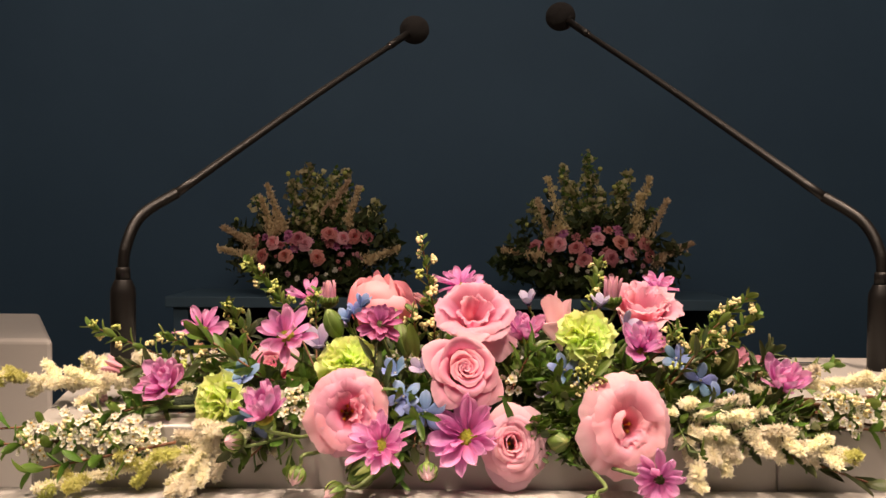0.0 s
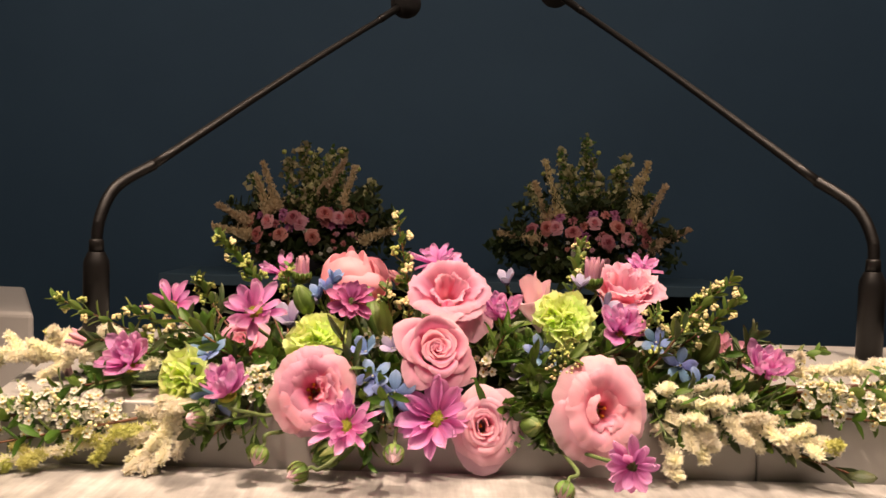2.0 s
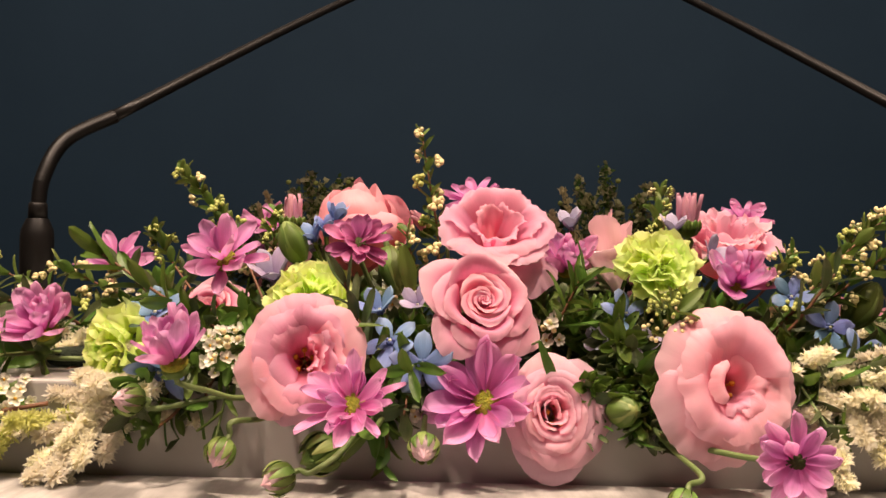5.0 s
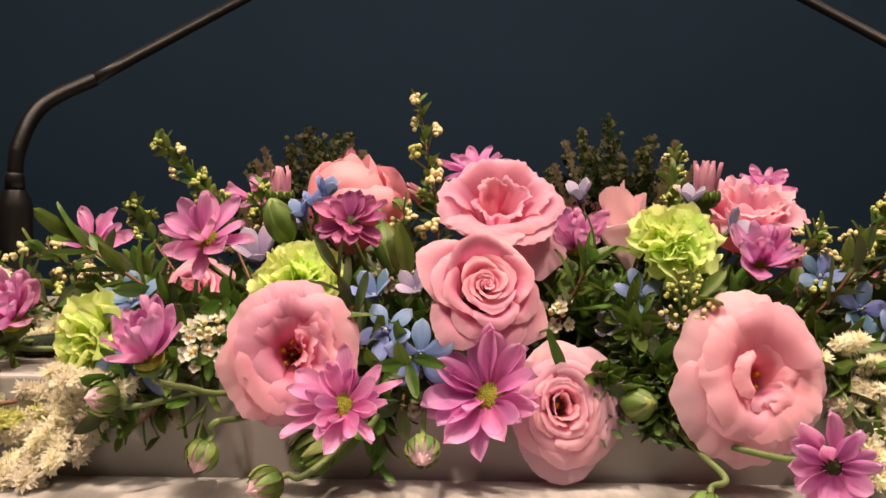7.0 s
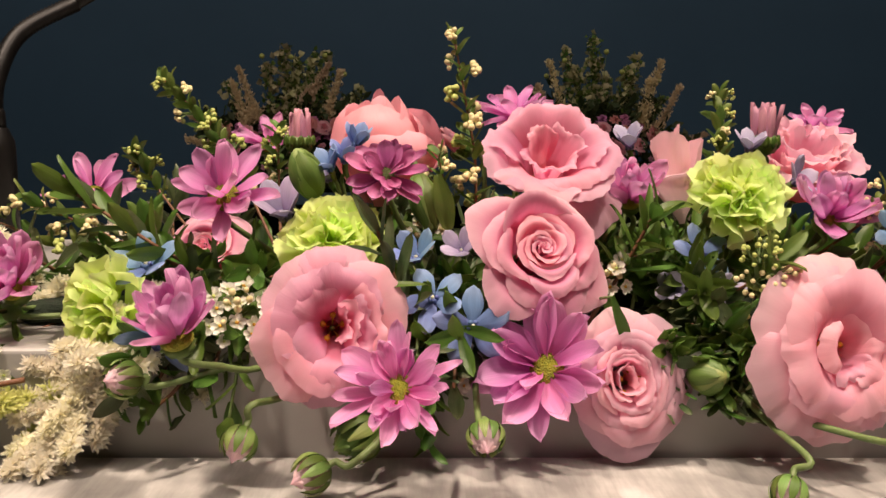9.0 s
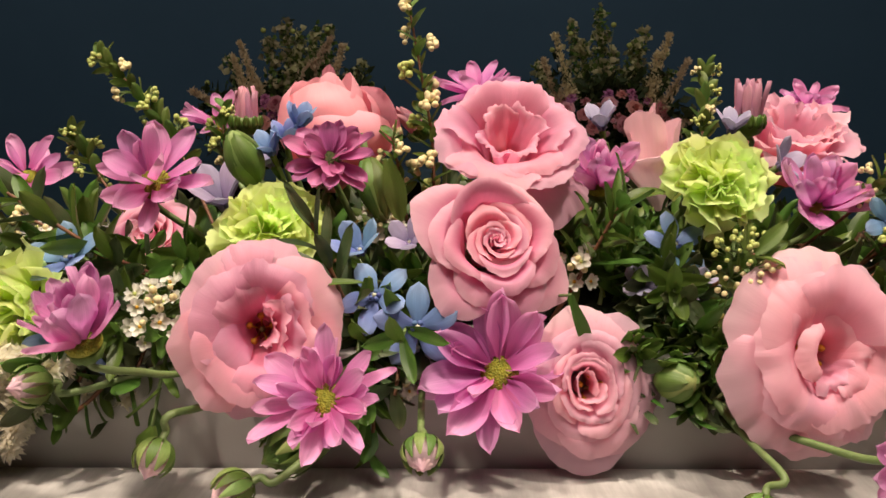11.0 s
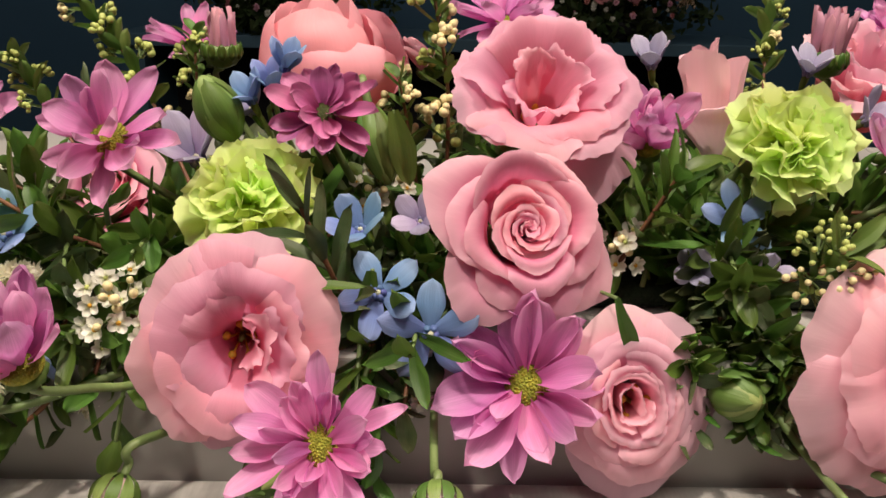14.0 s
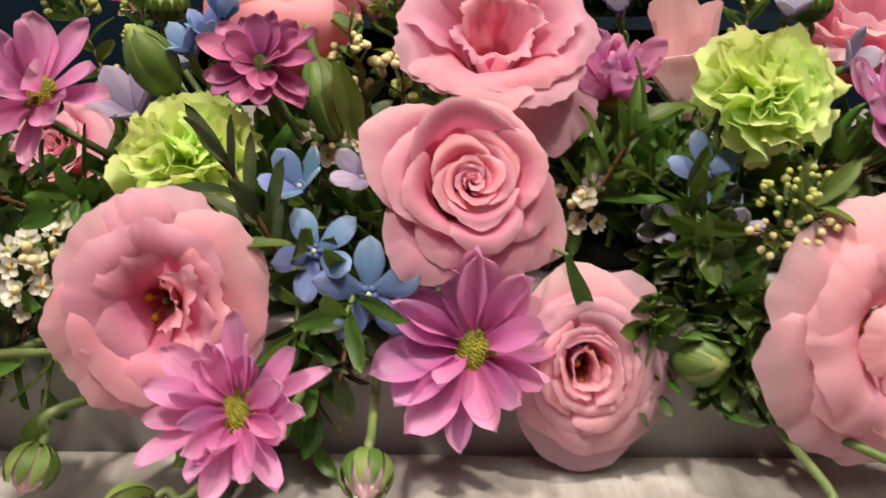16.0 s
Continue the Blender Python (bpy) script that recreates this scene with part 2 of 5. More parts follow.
def sheet(fn, nu, nv):
    """A blade over u in -1..1 and v in 0..1; fn gives x, y, z."""
    V, U = [], []
    for j in range(nv + 1):
        for i in range(nu + 1):
            u, v = 2 * i / nu - 1, j / nv
            V.append(fn(u, v))
            U.append((i / nu, v))
    F = [(j * (nu + 1) + i, j * (nu + 1) + i + 1, (j + 1) * (nu + 1) + i + 1, (j + 1) * (nu + 1) + i) for j in range(nv) for i in range(nu)]
    return V, F, U


def smooth_line(pts, per=6):
    p = [Vector(q) for q in pts]
    if len(p) == 2:
        return [p[0].lerp(p[1], i / per) for i in range(per + 1)]
    out = []
    for k in range(len(p) - 1):
        a, b, c, d = p[max(k - 1, 0)], p[k], p[k + 1], p[min(k + 2, len(p) - 1)]
        for i in range(per):
            t = i / per
            out.append(0.5 * (2 * b + (c - a) * t + (2 * a - 5 * b + 4 * c - d) * t * t + (3 * b - a - 3 * c + d) * t ** 3))
    return out + [p[-1]]


def tube(name, pts, r0, r1=None, sides=8, per=6):
    line = smooth_line(pts, per)
    r1 = r0 if r1 is None else r1
    V, F, U = [], [], []
    n = len(line)
    side = Vector((0.31, 0.87, 0.38))
    for k, p in enumerate(line):
        d = (line[min(k + 1, n - 1)] - line[max(k - 1, 0)]).normalized()
        x = (side - d * side.dot(d)).normalized()
        y, r = d.cross(x), r0 + (r1 - r0) * k / (n - 1)
        side = x
        for s in range(sides):
            a = 2 * math.pi * s / sides
            V.append(p + (x * math.cos(a) + y * math.sin(a)) * r)
            U.append((s / sides, k / (n - 1)))
    for k in range(n - 1):
        for s in range(sides):
            t = (s + 1) % sides
            F.append((k * sides + s, k * sides + t, (k + 1) * sides + t, (k + 1) * sides + s))
    F += [tuple(range(sides))[::-1], tuple(range((n - 1) * sides, n * sides))]
    return make(name, V, F, U)


def lathe(name, profile, sides=24, lobes=0, depth=0.0):
    """A turned body from rows of (radius, height), with optional ribs."""
    V, F, U = [], [], []
    for k, (r, z) in enumerate(profile):
        for s in range(sides):
            a = 2 * math.pi * s / sides
            q = r * (1 + depth * math.cos(lobes * a)) if lobes else r
            V.append((q * math.cos(a), q * math.sin(a), z))
            U.append((s / sides, k / (len(profile) - 1)))
    for k in range(len(profile) - 1):
        for s in range(sides):
            t = (s + 1) % sides
            F.append((k * sides + s, k * sides + t, (k + 1) * sides + t, (k + 1) * sides + s))
    F += [tuple(range(sides))[::-1], tuple(range((len(profile) - 1) * sides, len(profile) * sides))]
    return make(name, V, F, U)


def box(bm, x0, x1, y0, y1, z0, z1, bevel=0.0):
    v = bmesh.ops.create_cube(bm, size=1, matrix=Matrix.Translation(((x0 + x1) / 2, (y0 + y1) / 2, (z0 + z1) / 2)) @ Matrix.Diagonal((x1 - x0, y1 - y0, z1 - z0, 1)))["verts"]
    if bevel:
        bmesh.ops.bevel(bm, geom=list({e for q in v for e in q.link_edges}), offset=bevel, segments=3, affect="EDGES", profile=0.5)
    return bm


def prism(bm, outline, z0, z1, bevel=0.0):
    lo = [bm.verts.new((x, y, z0)) for x, y in outline]
    hi = [bm.verts.new((x, y, z1)) for x, y in outline]
    n = len(lo)
    bm.faces.new(lo[::-1])
    bm.faces.new(hi)
    for k in range(n):
        bm.faces.new((lo[k], lo[(k + 1) % n], hi[(k + 1) % n], hi[k]))
    if bevel:
        bmesh.ops.bevel(bm, geom=bm.edges[:], offset=bevel, segments=3, affect="EDGES", profile=0.5)
    return bm


def facing(at, way, spin=0.0):
    """A pose at a place whose z axis runs along the given way."""
    return Matrix.Translation(at) @ Vector(way).normalized().to_track_quat("Z", "Y").to_matrix().to_4x4() @ Matrix.Rotation(radians(spin), 4, "Z")


# ---- the room ----
floor = tagged(part("floor", box(bmesh.new(), -4.2, 4.2, -4.2, 4.9, -0.1, 0), M_FLOOR), "brown carpeted floor of the hall", "floor", kind="structure")
tagged(part("wall_north", box(bmesh.new(), -4.2, 4.2, 4.7, 4.9, 0, 3.7), M_WALL), "dark blue painted wall behind the stage", "wall", kind="structure")
tagged(part("wall_south", box(bmesh.new(), -4.2, 4.2, -4.4, -4.2, 0, 3.7), M_SIDE), "plain beige wall of the hall", "wall", kind="structure")
tagged(part("wall_west", box(bmesh.new(), -4.4, -4.2, -4.4, 4.9, 0, 3.7), M_SIDE), "plain beige wall of the hall", "wall", kind="structure")
tagged(part("wall_east", box(bmesh.new(), 4.2, 4.4, -4.4, 4.9, 0, 3.7), M_SIDE), "plain beige wall of the hall", "wall", kind="structure")
tagged(part("ceiling", box(bmesh.new(), -4.4, 4.4, -4.4, 4.9, 3.7, 3.8), M_CEIL), "off-white painted ceiling of the hall", "ceiling", kind="structure")

# Lettering on the blue wall: one readable line, and the feet of larger strokes above it.
sign = empty("wall_lettering", pose(0.09, 4.697, 2.74), "cream handwritten verse lettering on the blue wall", "lettering")
for text, x, size in (("\ud559", -0.115, 0.17), ("2", 0.015, 0.16), (":", 0.092, 0.15), ("9", 0.165, 0.17)):
    cu = bpy.data.curves.new("letter", "FONT")
    cu.body, cu.size, cu.extrude, cu.align_x, cu.align_y, cu.offset = text, size, 0.002, "CENTER", "CENTER", 0.0025
    ob = new("letter", cu)
    me = bpy.data.meshes.new_from_object(ob.evaluated_get(bpy.context.evaluated_depsgraph_get()))
    bpy.data.objects.remove(ob)
    part("letter", me, M_LETTER, sign, pose(x, 0, 0, 90, 0, 0))
big = empty("large_wall_lettering", pose(0, 4.697, 2.77), "large cream brush strokes on the blue wall", "lettering")
for x, z, h in ((-1.336, -0.02, 0.42), (0.842, 0.03, 0.5), (1.446, 0.0, 0.46)):
    bm = bmesh.new()
    prism(bm, [(0.0, 0.0), (0.035, 0.012), (0.055, 0.10), (0.06, h), (0.0, h), (0.008, 0.14), (-0.022, 0.02)], -0.002, 0.002)
    part("stroke", bm, M_LETTER, big, pose(x - 0.01, 0, z, 90, 0, 0))

# Blue altar table with a dark open front, its shade coloured into near-black panels.
altar = empty("altar_table", pose(0.05, 4.2, 0), "long blue painted altar table with a dark open front", "table")
part("tabletop", box(bmesh.new(), -1.34, 1.34, -0.25, 0.28, 0.915, 0.965, 0.004), M_ALTAR, altar)
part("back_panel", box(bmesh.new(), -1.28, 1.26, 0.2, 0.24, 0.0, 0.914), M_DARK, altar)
for x in (-1.31, 1.23):
    part("side_panel", box(bmesh.new(), x, x + 0.07, -0.22, 0.25, 0.0, 0.914, 0.003), M_ALTAR, altar)
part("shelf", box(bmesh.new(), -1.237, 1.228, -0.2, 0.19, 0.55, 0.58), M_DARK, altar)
part("base_panel", box(bmesh.new(), -1.237, 1.228, -0.21, -0.18, 0.0, 0.548), M_ALTAR, altar)

# White lectern: a broad ledge, a raised desk on it, and a side cabinet.
lectern = empty("lectern", pose(0, 0, 0), "white laminate lectern with a raised desk and a front ledge", "lectern")
part("ledge", prism(bmesh.new(), [(-1.05, 0.47), (1.2, 0.47), (1.2, 0.699), (-1.05, 0.699)], 1.04, 1.08, 0.003), M_LEDGE, lectern)
part("front_panel", box(bmesh.new(), -0.9, 1.05, 0.5, 0.54, 0.0, 1.039), M_WHITE, lectern)
part("desk", prism(bmesh.new(), [(-0.345, 0.70), (0.282, 0.70), (0.337, 1.10), (-0.44, 1.10)], 1.02, 1.132, 0.0025), M_WHITE, lectern)
part("desk", prism(bmesh.new(), [(0.2824, 0.70), (0.50, 0.70), (0.62, 1.10), (0.3374, 1.10)], 1.02, 1.132, 0.0025), M_WHITE, lectern)
part("body", prism(bmesh.new(), [(-0.33, 0.72), (0.48, 0.72), (0.58, 1.08), (-0.42, 1.08)], 0.0, 1.019), M_WHITE, lectern)
part("latch", box(box(bmesh.new(), 0.415, 0.452, 1.0, 1.012, 1.1325, 1.140, 0.002), 0.425, 0.442, 0.996, 0.999, 1.134, 1.138), M_CHROME, lectern, None, "small chrome latch")
cab = empty("side_cabinet", pose(-1.1, 1.85, 0), "white lacquered side cabinet with rounded edges", "cabinet")
part("body", prism(bmesh.new(), [(-0.33, -0.3), (0.385, -0.3), (0.15, 0.15), (-0.33, 0.15)], 0.0, 1.088, 0.010), M_BOX, cab)


# ---- microphones ----
def microphone(base, pts, label):
    mic = empty("gooseneck_microphone", Matrix.Translation(base), label, "microphone", "microphones on the lectern")
    part("base", lathe("base", [(0.0145, 0.0), (0.0145, 0.085), (0.0138, 0.092), (0.0098, 0.1015), (0.0096, 0.102)], 28), M_BLACK, mic)
    part("collar", lathe("collar", [(0.0085, 0.102), (0.0082, 0.115), (0.007, 0.117)], 20), M_BLACK, mic)
    loc = [Vector(p) - Vector(base) for p in pts]
    # ribbed flexible foot, then a plain rod
    flex = smooth_line(loc[:4], 10)
    V, F, n = [], [], 12
    rings = 110
    side = Vector((0.3, 0.9, 0.2))
    for k in range(rings):
        s = k / (rings - 1) * (len(flex) - 1)
        i = min(int(s), len(flex) - 2)
        p = flex[i].lerp(flex[i + 1], s - i)
        d = (flex[i + 1] - flex[i]).normalized()
        x = (side - d * side.dot(d)).normalized()
        side, y = x, d.cross(x)
        r = 0.0064 + (0.0008 if k % 2 else -0.0005)
        V += [p + (x * math.cos(2 * math.pi * a / n) + y * math.sin(2 * math.pi * a / n)) * r for a in range(n)]
        if k:
            F += [((k - 1) * n + a, (k - 1) * n + (a + 1) % n, k * n + (a + 1) % n, k * n + a) for a in range(n)]
    part("flexible_neck", make("flexible_neck", V, F), M_BLACK, mic)
    rod = [loc[3], loc[3].lerp(loc[4], 0.5) + Vector((0, 0, 0.004)), loc[4]]
    part("rod", tube("rod", rod, 0.0058, 0.0046, 12), M_BLACK, mic)
    d = (loc[4] - loc[3]).normalized()
    q = loc[3].lerp(loc[4], 0.86) + Vector((0, 0, 0.0018))
    part("sleeve", tube("sleeve", [q, q + d * 0.075], 0.0062, 0.0062, 12), M_BLACK, mic)
    part("rivet", lathe("rivet", [(0.0014, 0), (0.0012, 0.0006)], 8), M_CHROME, mic, facing(q + Vector((0, -0.0062, 0.001)), (0, -1, 0.1)))
    bm = bmesh.new()
    bmesh.ops.create_icosphere(bm, subdivisions=4, radius=0.026)
    for v in bm.verts:
        v.co *= 1 + 0.025 * noise.noise(v.co * 160)
        v.co.z *= 0.94
    part("foam_windscreen", from_bm("foam_windscreen", bm, True), M_FOAM, mic, Matrix.Translation(loc[4]))
    return mic


microphone((-0.380, 1.0015, 1.1322), [(-0.380, 1.0015, 1.2412), (-0.378, 1.006, 1.2735), (-0.367, 1.026, 1.3105), (-0.334, 1.0586, 1.3394), (-0.052, 1.49, 1.643)], "black gooseneck microphone with a round foam windscreen on the lectern")
microphone((0.522, 1.0015, 1.1322), [(0.522, 1.0015, 1.2373), (0.522, 1.006, 1.2715), (0.510, 1.026, 1.3095), (0.477, 1.0586, 1.3404), (0.203, 1.49, 1.668)], "black gooseneck microphone with a round foam windscreen on the lectern")

# ---- flowers: kinds ----
RNG = random.Random(7)


def wob(p, scale, amount, seed=0.0):
    return Vector(p) + noise.noise_vector(Vector(p) * scale + Vector((seed, seed * 1.7, -seed))) * amount


def stem_to(flower, m, root, r=0.0016, via=None, start=(0, 0, 0), material=None):
    """A stem from the foot of a bloom to its root in the foam, in the bloom's own space."""
    inv = m.inverted()
    s = Vector(start)
    r1 = inv @ Vector(root)
    pts = [s, s + Vector((0, 0, -0.004 if via else -0.012)) * min(1, r1.length * 18)]
    pts += [inv @ Vector(v) for v in (via or [])] + [r1]
    return part("stem", tube("stem", pts, r, r * 1.1, 8), material or M_STEM, flower)


def root_for(at, k=0.62):
    return (max(-0.24, min(0.26, at[0] * k + 0.005)), 0.785 + 0.25 * max(-0.05, min(0.1, at[1] - 0.76)), 1.140)


def cup_petal(name, az, w, H, r0, r1, p=1.3, roll=0.0, ruf=0.0, waves=5, seed=0.0, tuck=0.0, nu=14, nv=12, jag=0.0, point=0.0, crease=0.0016, egg=0.0):
    """One petal wrapped round the bloom's axis, from its foot out to a rim that may roll back or ruffle."""
    ph = seed * 2.3

    def fn(u, v):
        ang = w * (0.30 + 0.70 * math.sin(min(1.0, v * 1.2) * math.pi / 2))
        ve = v * (1 - 0.20 * abs(u) ** 2.6 + point * (1 - abs(u)) ** 1.5)
        edge = v ** 5
        r = r0 + (r1 - r0) * ve ** p + tuck * u * v
        if egg:
            r = r0 + (r1 - r0) * math.sin(math.pi * (0.06 + egg * min(ve, 1.02))) + tuck * u * v * (1 - 0.6 * v)
        h = H * (1 - (1 - min(ve, 1.0)) ** 1.75) + H * max(0, ve - 1) * 0.6
        if egg:
            h = H * ve ** 0.85
        rb = max(0.0, ve - 0.68) / 0.32
        r += roll * rb ** 1.6
        h -= roll * 0.95 * rb ** 2.2 * (0.75 + 0.25 * abs(u))
        side = max(0.0, abs(u) - 0.72) / 0.28
        r += roll * 0.28 * side * side * v
        wv = math.sin(u * waves + ph) + 0.5 * math.sin(u * waves * 2.3 + ph * 1.9)
        r += ruf * edge * wv
        r += 0.45 * ruf * v ** 11 * math.sin(u * 17 + ph * 3)
        h += 0.35 * ruf * v ** 11 * math.sin(u * 13 + ph * 5)
        h += ruf * 0.8 * edge * math.cos(u * waves * 1.4 + ph * 0.7)
        if jag:
            h += jag * v ** 8 * (noise.noise(Vector((u * 9, seed, 0))) + 0.6 * noise.noise(Vector((u * 23, seed, 3))))
        a = az + u * ang
        return wob((r * math.cos(a), r * math.sin(a), h), 55, crease * (0.3 + v), seed)

    return make(name, *sheet(fn, nu, nv))


def calyx(flower, r, material=None, n=5, length=0.02, out=0.9):
    me = petal_blade("sepal", length, r * 0.55, 0.25, 0.35)
    for k in range(n):
        part("sepal", me, material or M_LEAF, flower, Matrix.Rotation(2 * math.pi * k / n, 4, "Z") @ Matrix.Translation((0, 0, -0.003)) @ Matrix.Rotation(-out, 4, "Y"))


def petal_blade(name, L, W, cup=0.2, curve=0.0, tip=0.55, seed=0.0, twist=0.0, bend=0.0, fold=0.0, groove=0.0, nu=6, nv=9, start=0.0, notch=0.0):
    """A strap or leaf blade along x, its upper side to z."""
    def fn(u, v):
        w = W * min(1.0, 0.34 + 1.35 * v)
        if v > tip:
            w *= math.sqrt(max(0.0, 1 - ((v - tip) / (1 - tip)) ** 2)) * 0.97 + 0.03 * (1 - v)
        x = start + L * v * (1 - 0.02 * u * u) - notch * L * v ** 8 * (1 - abs(u))
        y = u * w + bend * L * v * v
        z = cup * W * (u * u) + fold * W * abs(u) + curve * L * v * v + groove * W * math.cos(u * 9) * min(1, v * 3) * (1 - v)
        z += u * w * math.sin(twist * v)
        return wob((x, y, z), 70, 0.0011 * v, seed)
    return make(name, *sheet(fn, nu, nv))


def rose(at, way, size=1.0, spin=0.0, n=26, material=None, openness=1.0, label="", via=None, root=None, tall=1.0, shift=(0, 0)):
    """Spiral rose; at is the middle of the swirl."""
    H = 0.040 * size * tall
    m = facing(Vector(at) - Vector(way).normalized() * H * 0.93, way, spin)
    f = empty("rose", m, label, "flower", "roses in the arrangement")
    # heart, inner cup, guard petals, outer petals: radius from and to, rise, roll, point, bowl, half-width
    rings = [(10, 0.0008, 0.0100, 0.97, 0.98, 0.0012, 0.03, 0.45, 1.55), (6, 0.0122, 0.0172, 1.00, 0.98, 0.0032, 0.08, 0.42, 1.20), (4, 0.0190, 0.0222, 0.97, 0.90, 0.0066, 0.10, 0.44, 1.00), (max(0, n - 20), 0.0232, 0.0244, 0.80, 0.72, 0.0085, 0.05, 0.50, 1.02)]
    k = 0
    for cnt, ra, rb, ha, hb, rl, pt, p, w in rings:
        for c in range(cnt):
            if k >= n:
                break
            q, t = c / max(1, cnt - 1), min(1.0, k / 20)
            off = Matrix.Translation((shift[0] * (1 - t) * size, shift[1] * (1 - t) * size, 0))
            part("petal", cup_petal("petal", k * 2.4 + 0.3 * math.sin(k * 3), w, H * (ha + (hb - ha) * q), 0.0015 * size, (ra + (rb - ra) * q) * size * openness, p, rl * size * (0.7 + 0.6 * ((k * 7) % 5) / 5), 0.0005 * size, 3, k * 1.3 + size, (0.0012 + 0.0016 * t) * size, 20, 18, 0.0006, pt, 0.0007 + 0.0016 * t), material or M_ROSE, f, off)
            k += 1
    calyx(f, 0.011 * size, M_LEAF, 5, 0.020 * size, 0.12)
    part("receptacle", lathe("receptacle", [(0.0022 * size, -0.008 * size), (0.006 * size, -0.002), (0.0075 * size, 0.003), (0.005 * size, 0.007)], 12), M_STEM, f)
    stem_to(f, m, root or root_for(at), 0.0022, via, (0, 0, -0.006 * size))
    return f


def rose_bud(foot, way, R, H, n=9, spin=0.0, material=None, label="", lip=0.0, point=0.03, close=0.86):
    """A closed rose seen from its side: broad petals wrapped into an egg; foot is its base."""
    m = facing(foot, way, spin)
    f = empty("rose", m, label, "flower", "roses in the arrangement")
    for k in range(n):
        t = k / (n - 1)
        lean = Matrix.Rotation(0.09 * t * math.sin(k * 2.7 + 1), 4, "X") @ Matrix.Rotation(0.09 * t * math.cos(k * 1.9), 4, "Y")
        part("petal", cup_petal("petal", k * 2.15, 1.35 - 0.25 * t, H * (1.0 - 0.14 * t * (k % 2) - 0.14 * t), 0.002, R * (0.22 + 0.78 * t ** 0.7), 1, (0.0008 + lip * t * t), 0.0005, 3, k * 1.9 + R * 70, 0.22 * R * t * (1 if k % 2 else -1), 20, 18, 0.0, point, 0.0024, close - 0.10 * t), material or M_ROSE, f, lean)
    calyx(f, 0.011, M_LEAF, 5, 0.026, 0.9)
    stem_to(f, m, root_for(foot), 0.0022)
    return f


def inner_tube(size):
    """The fused foot of the petals: an open funnel."""
    def fn(u, v):
        r, a = (0.003 + 0.021 * v ** 0.55) * size, math.pi * u
        return wob((r * math.cos(a), r * math.sin(a), (0.001 + 0.020 * v * v) * size), 90, 0.001)
    return make("tube", *sheet(fn, 24, 6))


def lisianthus(at, way, size=1.0, spin=0.0, n=15, material=None, label="", hole=0.33, via=None, root=None, lift=1.0, ruf=1.0, flare=1.0):
    """Open bowl of broad frilled petals; at is the middle of its rim."""
    H = 0.042 * size * lift
    m = facing(Vector(at) - Vector(way).normalized() * H * 0.85, way, spin)
    f = empty("lisianthus", m, label, "flower", "lisianthus in the arrangement")
    g = random.Random(int(abs(at[0]) * 8888))
    for k in range(n):
        t = k / (n - 1)
        az = k * 2.4 + g.uniform(-0.2, 0.2)
        r1 = 0.040 * (hole + (1 - hole) * t ** 0.8) * size
        h = H * (0.92 + 0.10 * math.sin(math.pi * min(1, t * 1.2)) - 0.36 * max(0, t - 0.45) * flare) * g.uniform(0.95, 1.05)
        roll = (0.0004 + 0.0065 * flare * max(0, t - 0.35) ** 1.2) * size
        rf = ruf * (0.0013 + 0.0010 * (1 - t)) * size * g.uniform(0.7, 1.3)
        part("petal", cup_petal("petal", az, 1.05 - 0.16 * t, h, 0.0025 * size, r1 * 0.95, 0.46 + 0.14 * t, roll, rf, g.uniform(3.5, 7.0), k * 1.7 + size * 3, g.uniform(-0.002, 0.004) * size, 26, 16, 0.0026 * size * ruf, 0.0, 0.0024), material or M_LIS, f)
    part("tube", inner_tube(size), material or M_LIS, f)
    part("throat", lathe("throat", [(0.0022 * size, 0.001), (0.0045 * size, 0.003 * size), (0.0050 * size, 0.005 * size)], 14), M_MAROON, f)
    for k in range(5):
        a = k * 1.257
        p = Vector((math.cos(a) * 0.005 * size, math.sin(a) * 0.005 * size, 0.019 * size))
        part("filament", tube("filament", [(0, 0, 0.003), p * 0.6 + Vector((0, 0, 0.004)), p], 0.0004, 0.0004, 5, 3), M_YELLOW, f)
        part("anther", ball("anther", 0.0012 * size, (1, 1, 1.7)), M_YELLOW, f, Matrix.Translation(p))
    part("pistil", tube("pistil", [(0, 0, 0.002), (0, 0, 0.017 * size)], 0.0016 * size, 0.0009 * size, 8, 3), M_BUDGREEN, f)
    calyx(f, 0.008 * size, M_FRESH, 5, 0.018 * size, 0.05)
    stem_to(f, m, root or root_for(at), 0.0017, via)
    return f


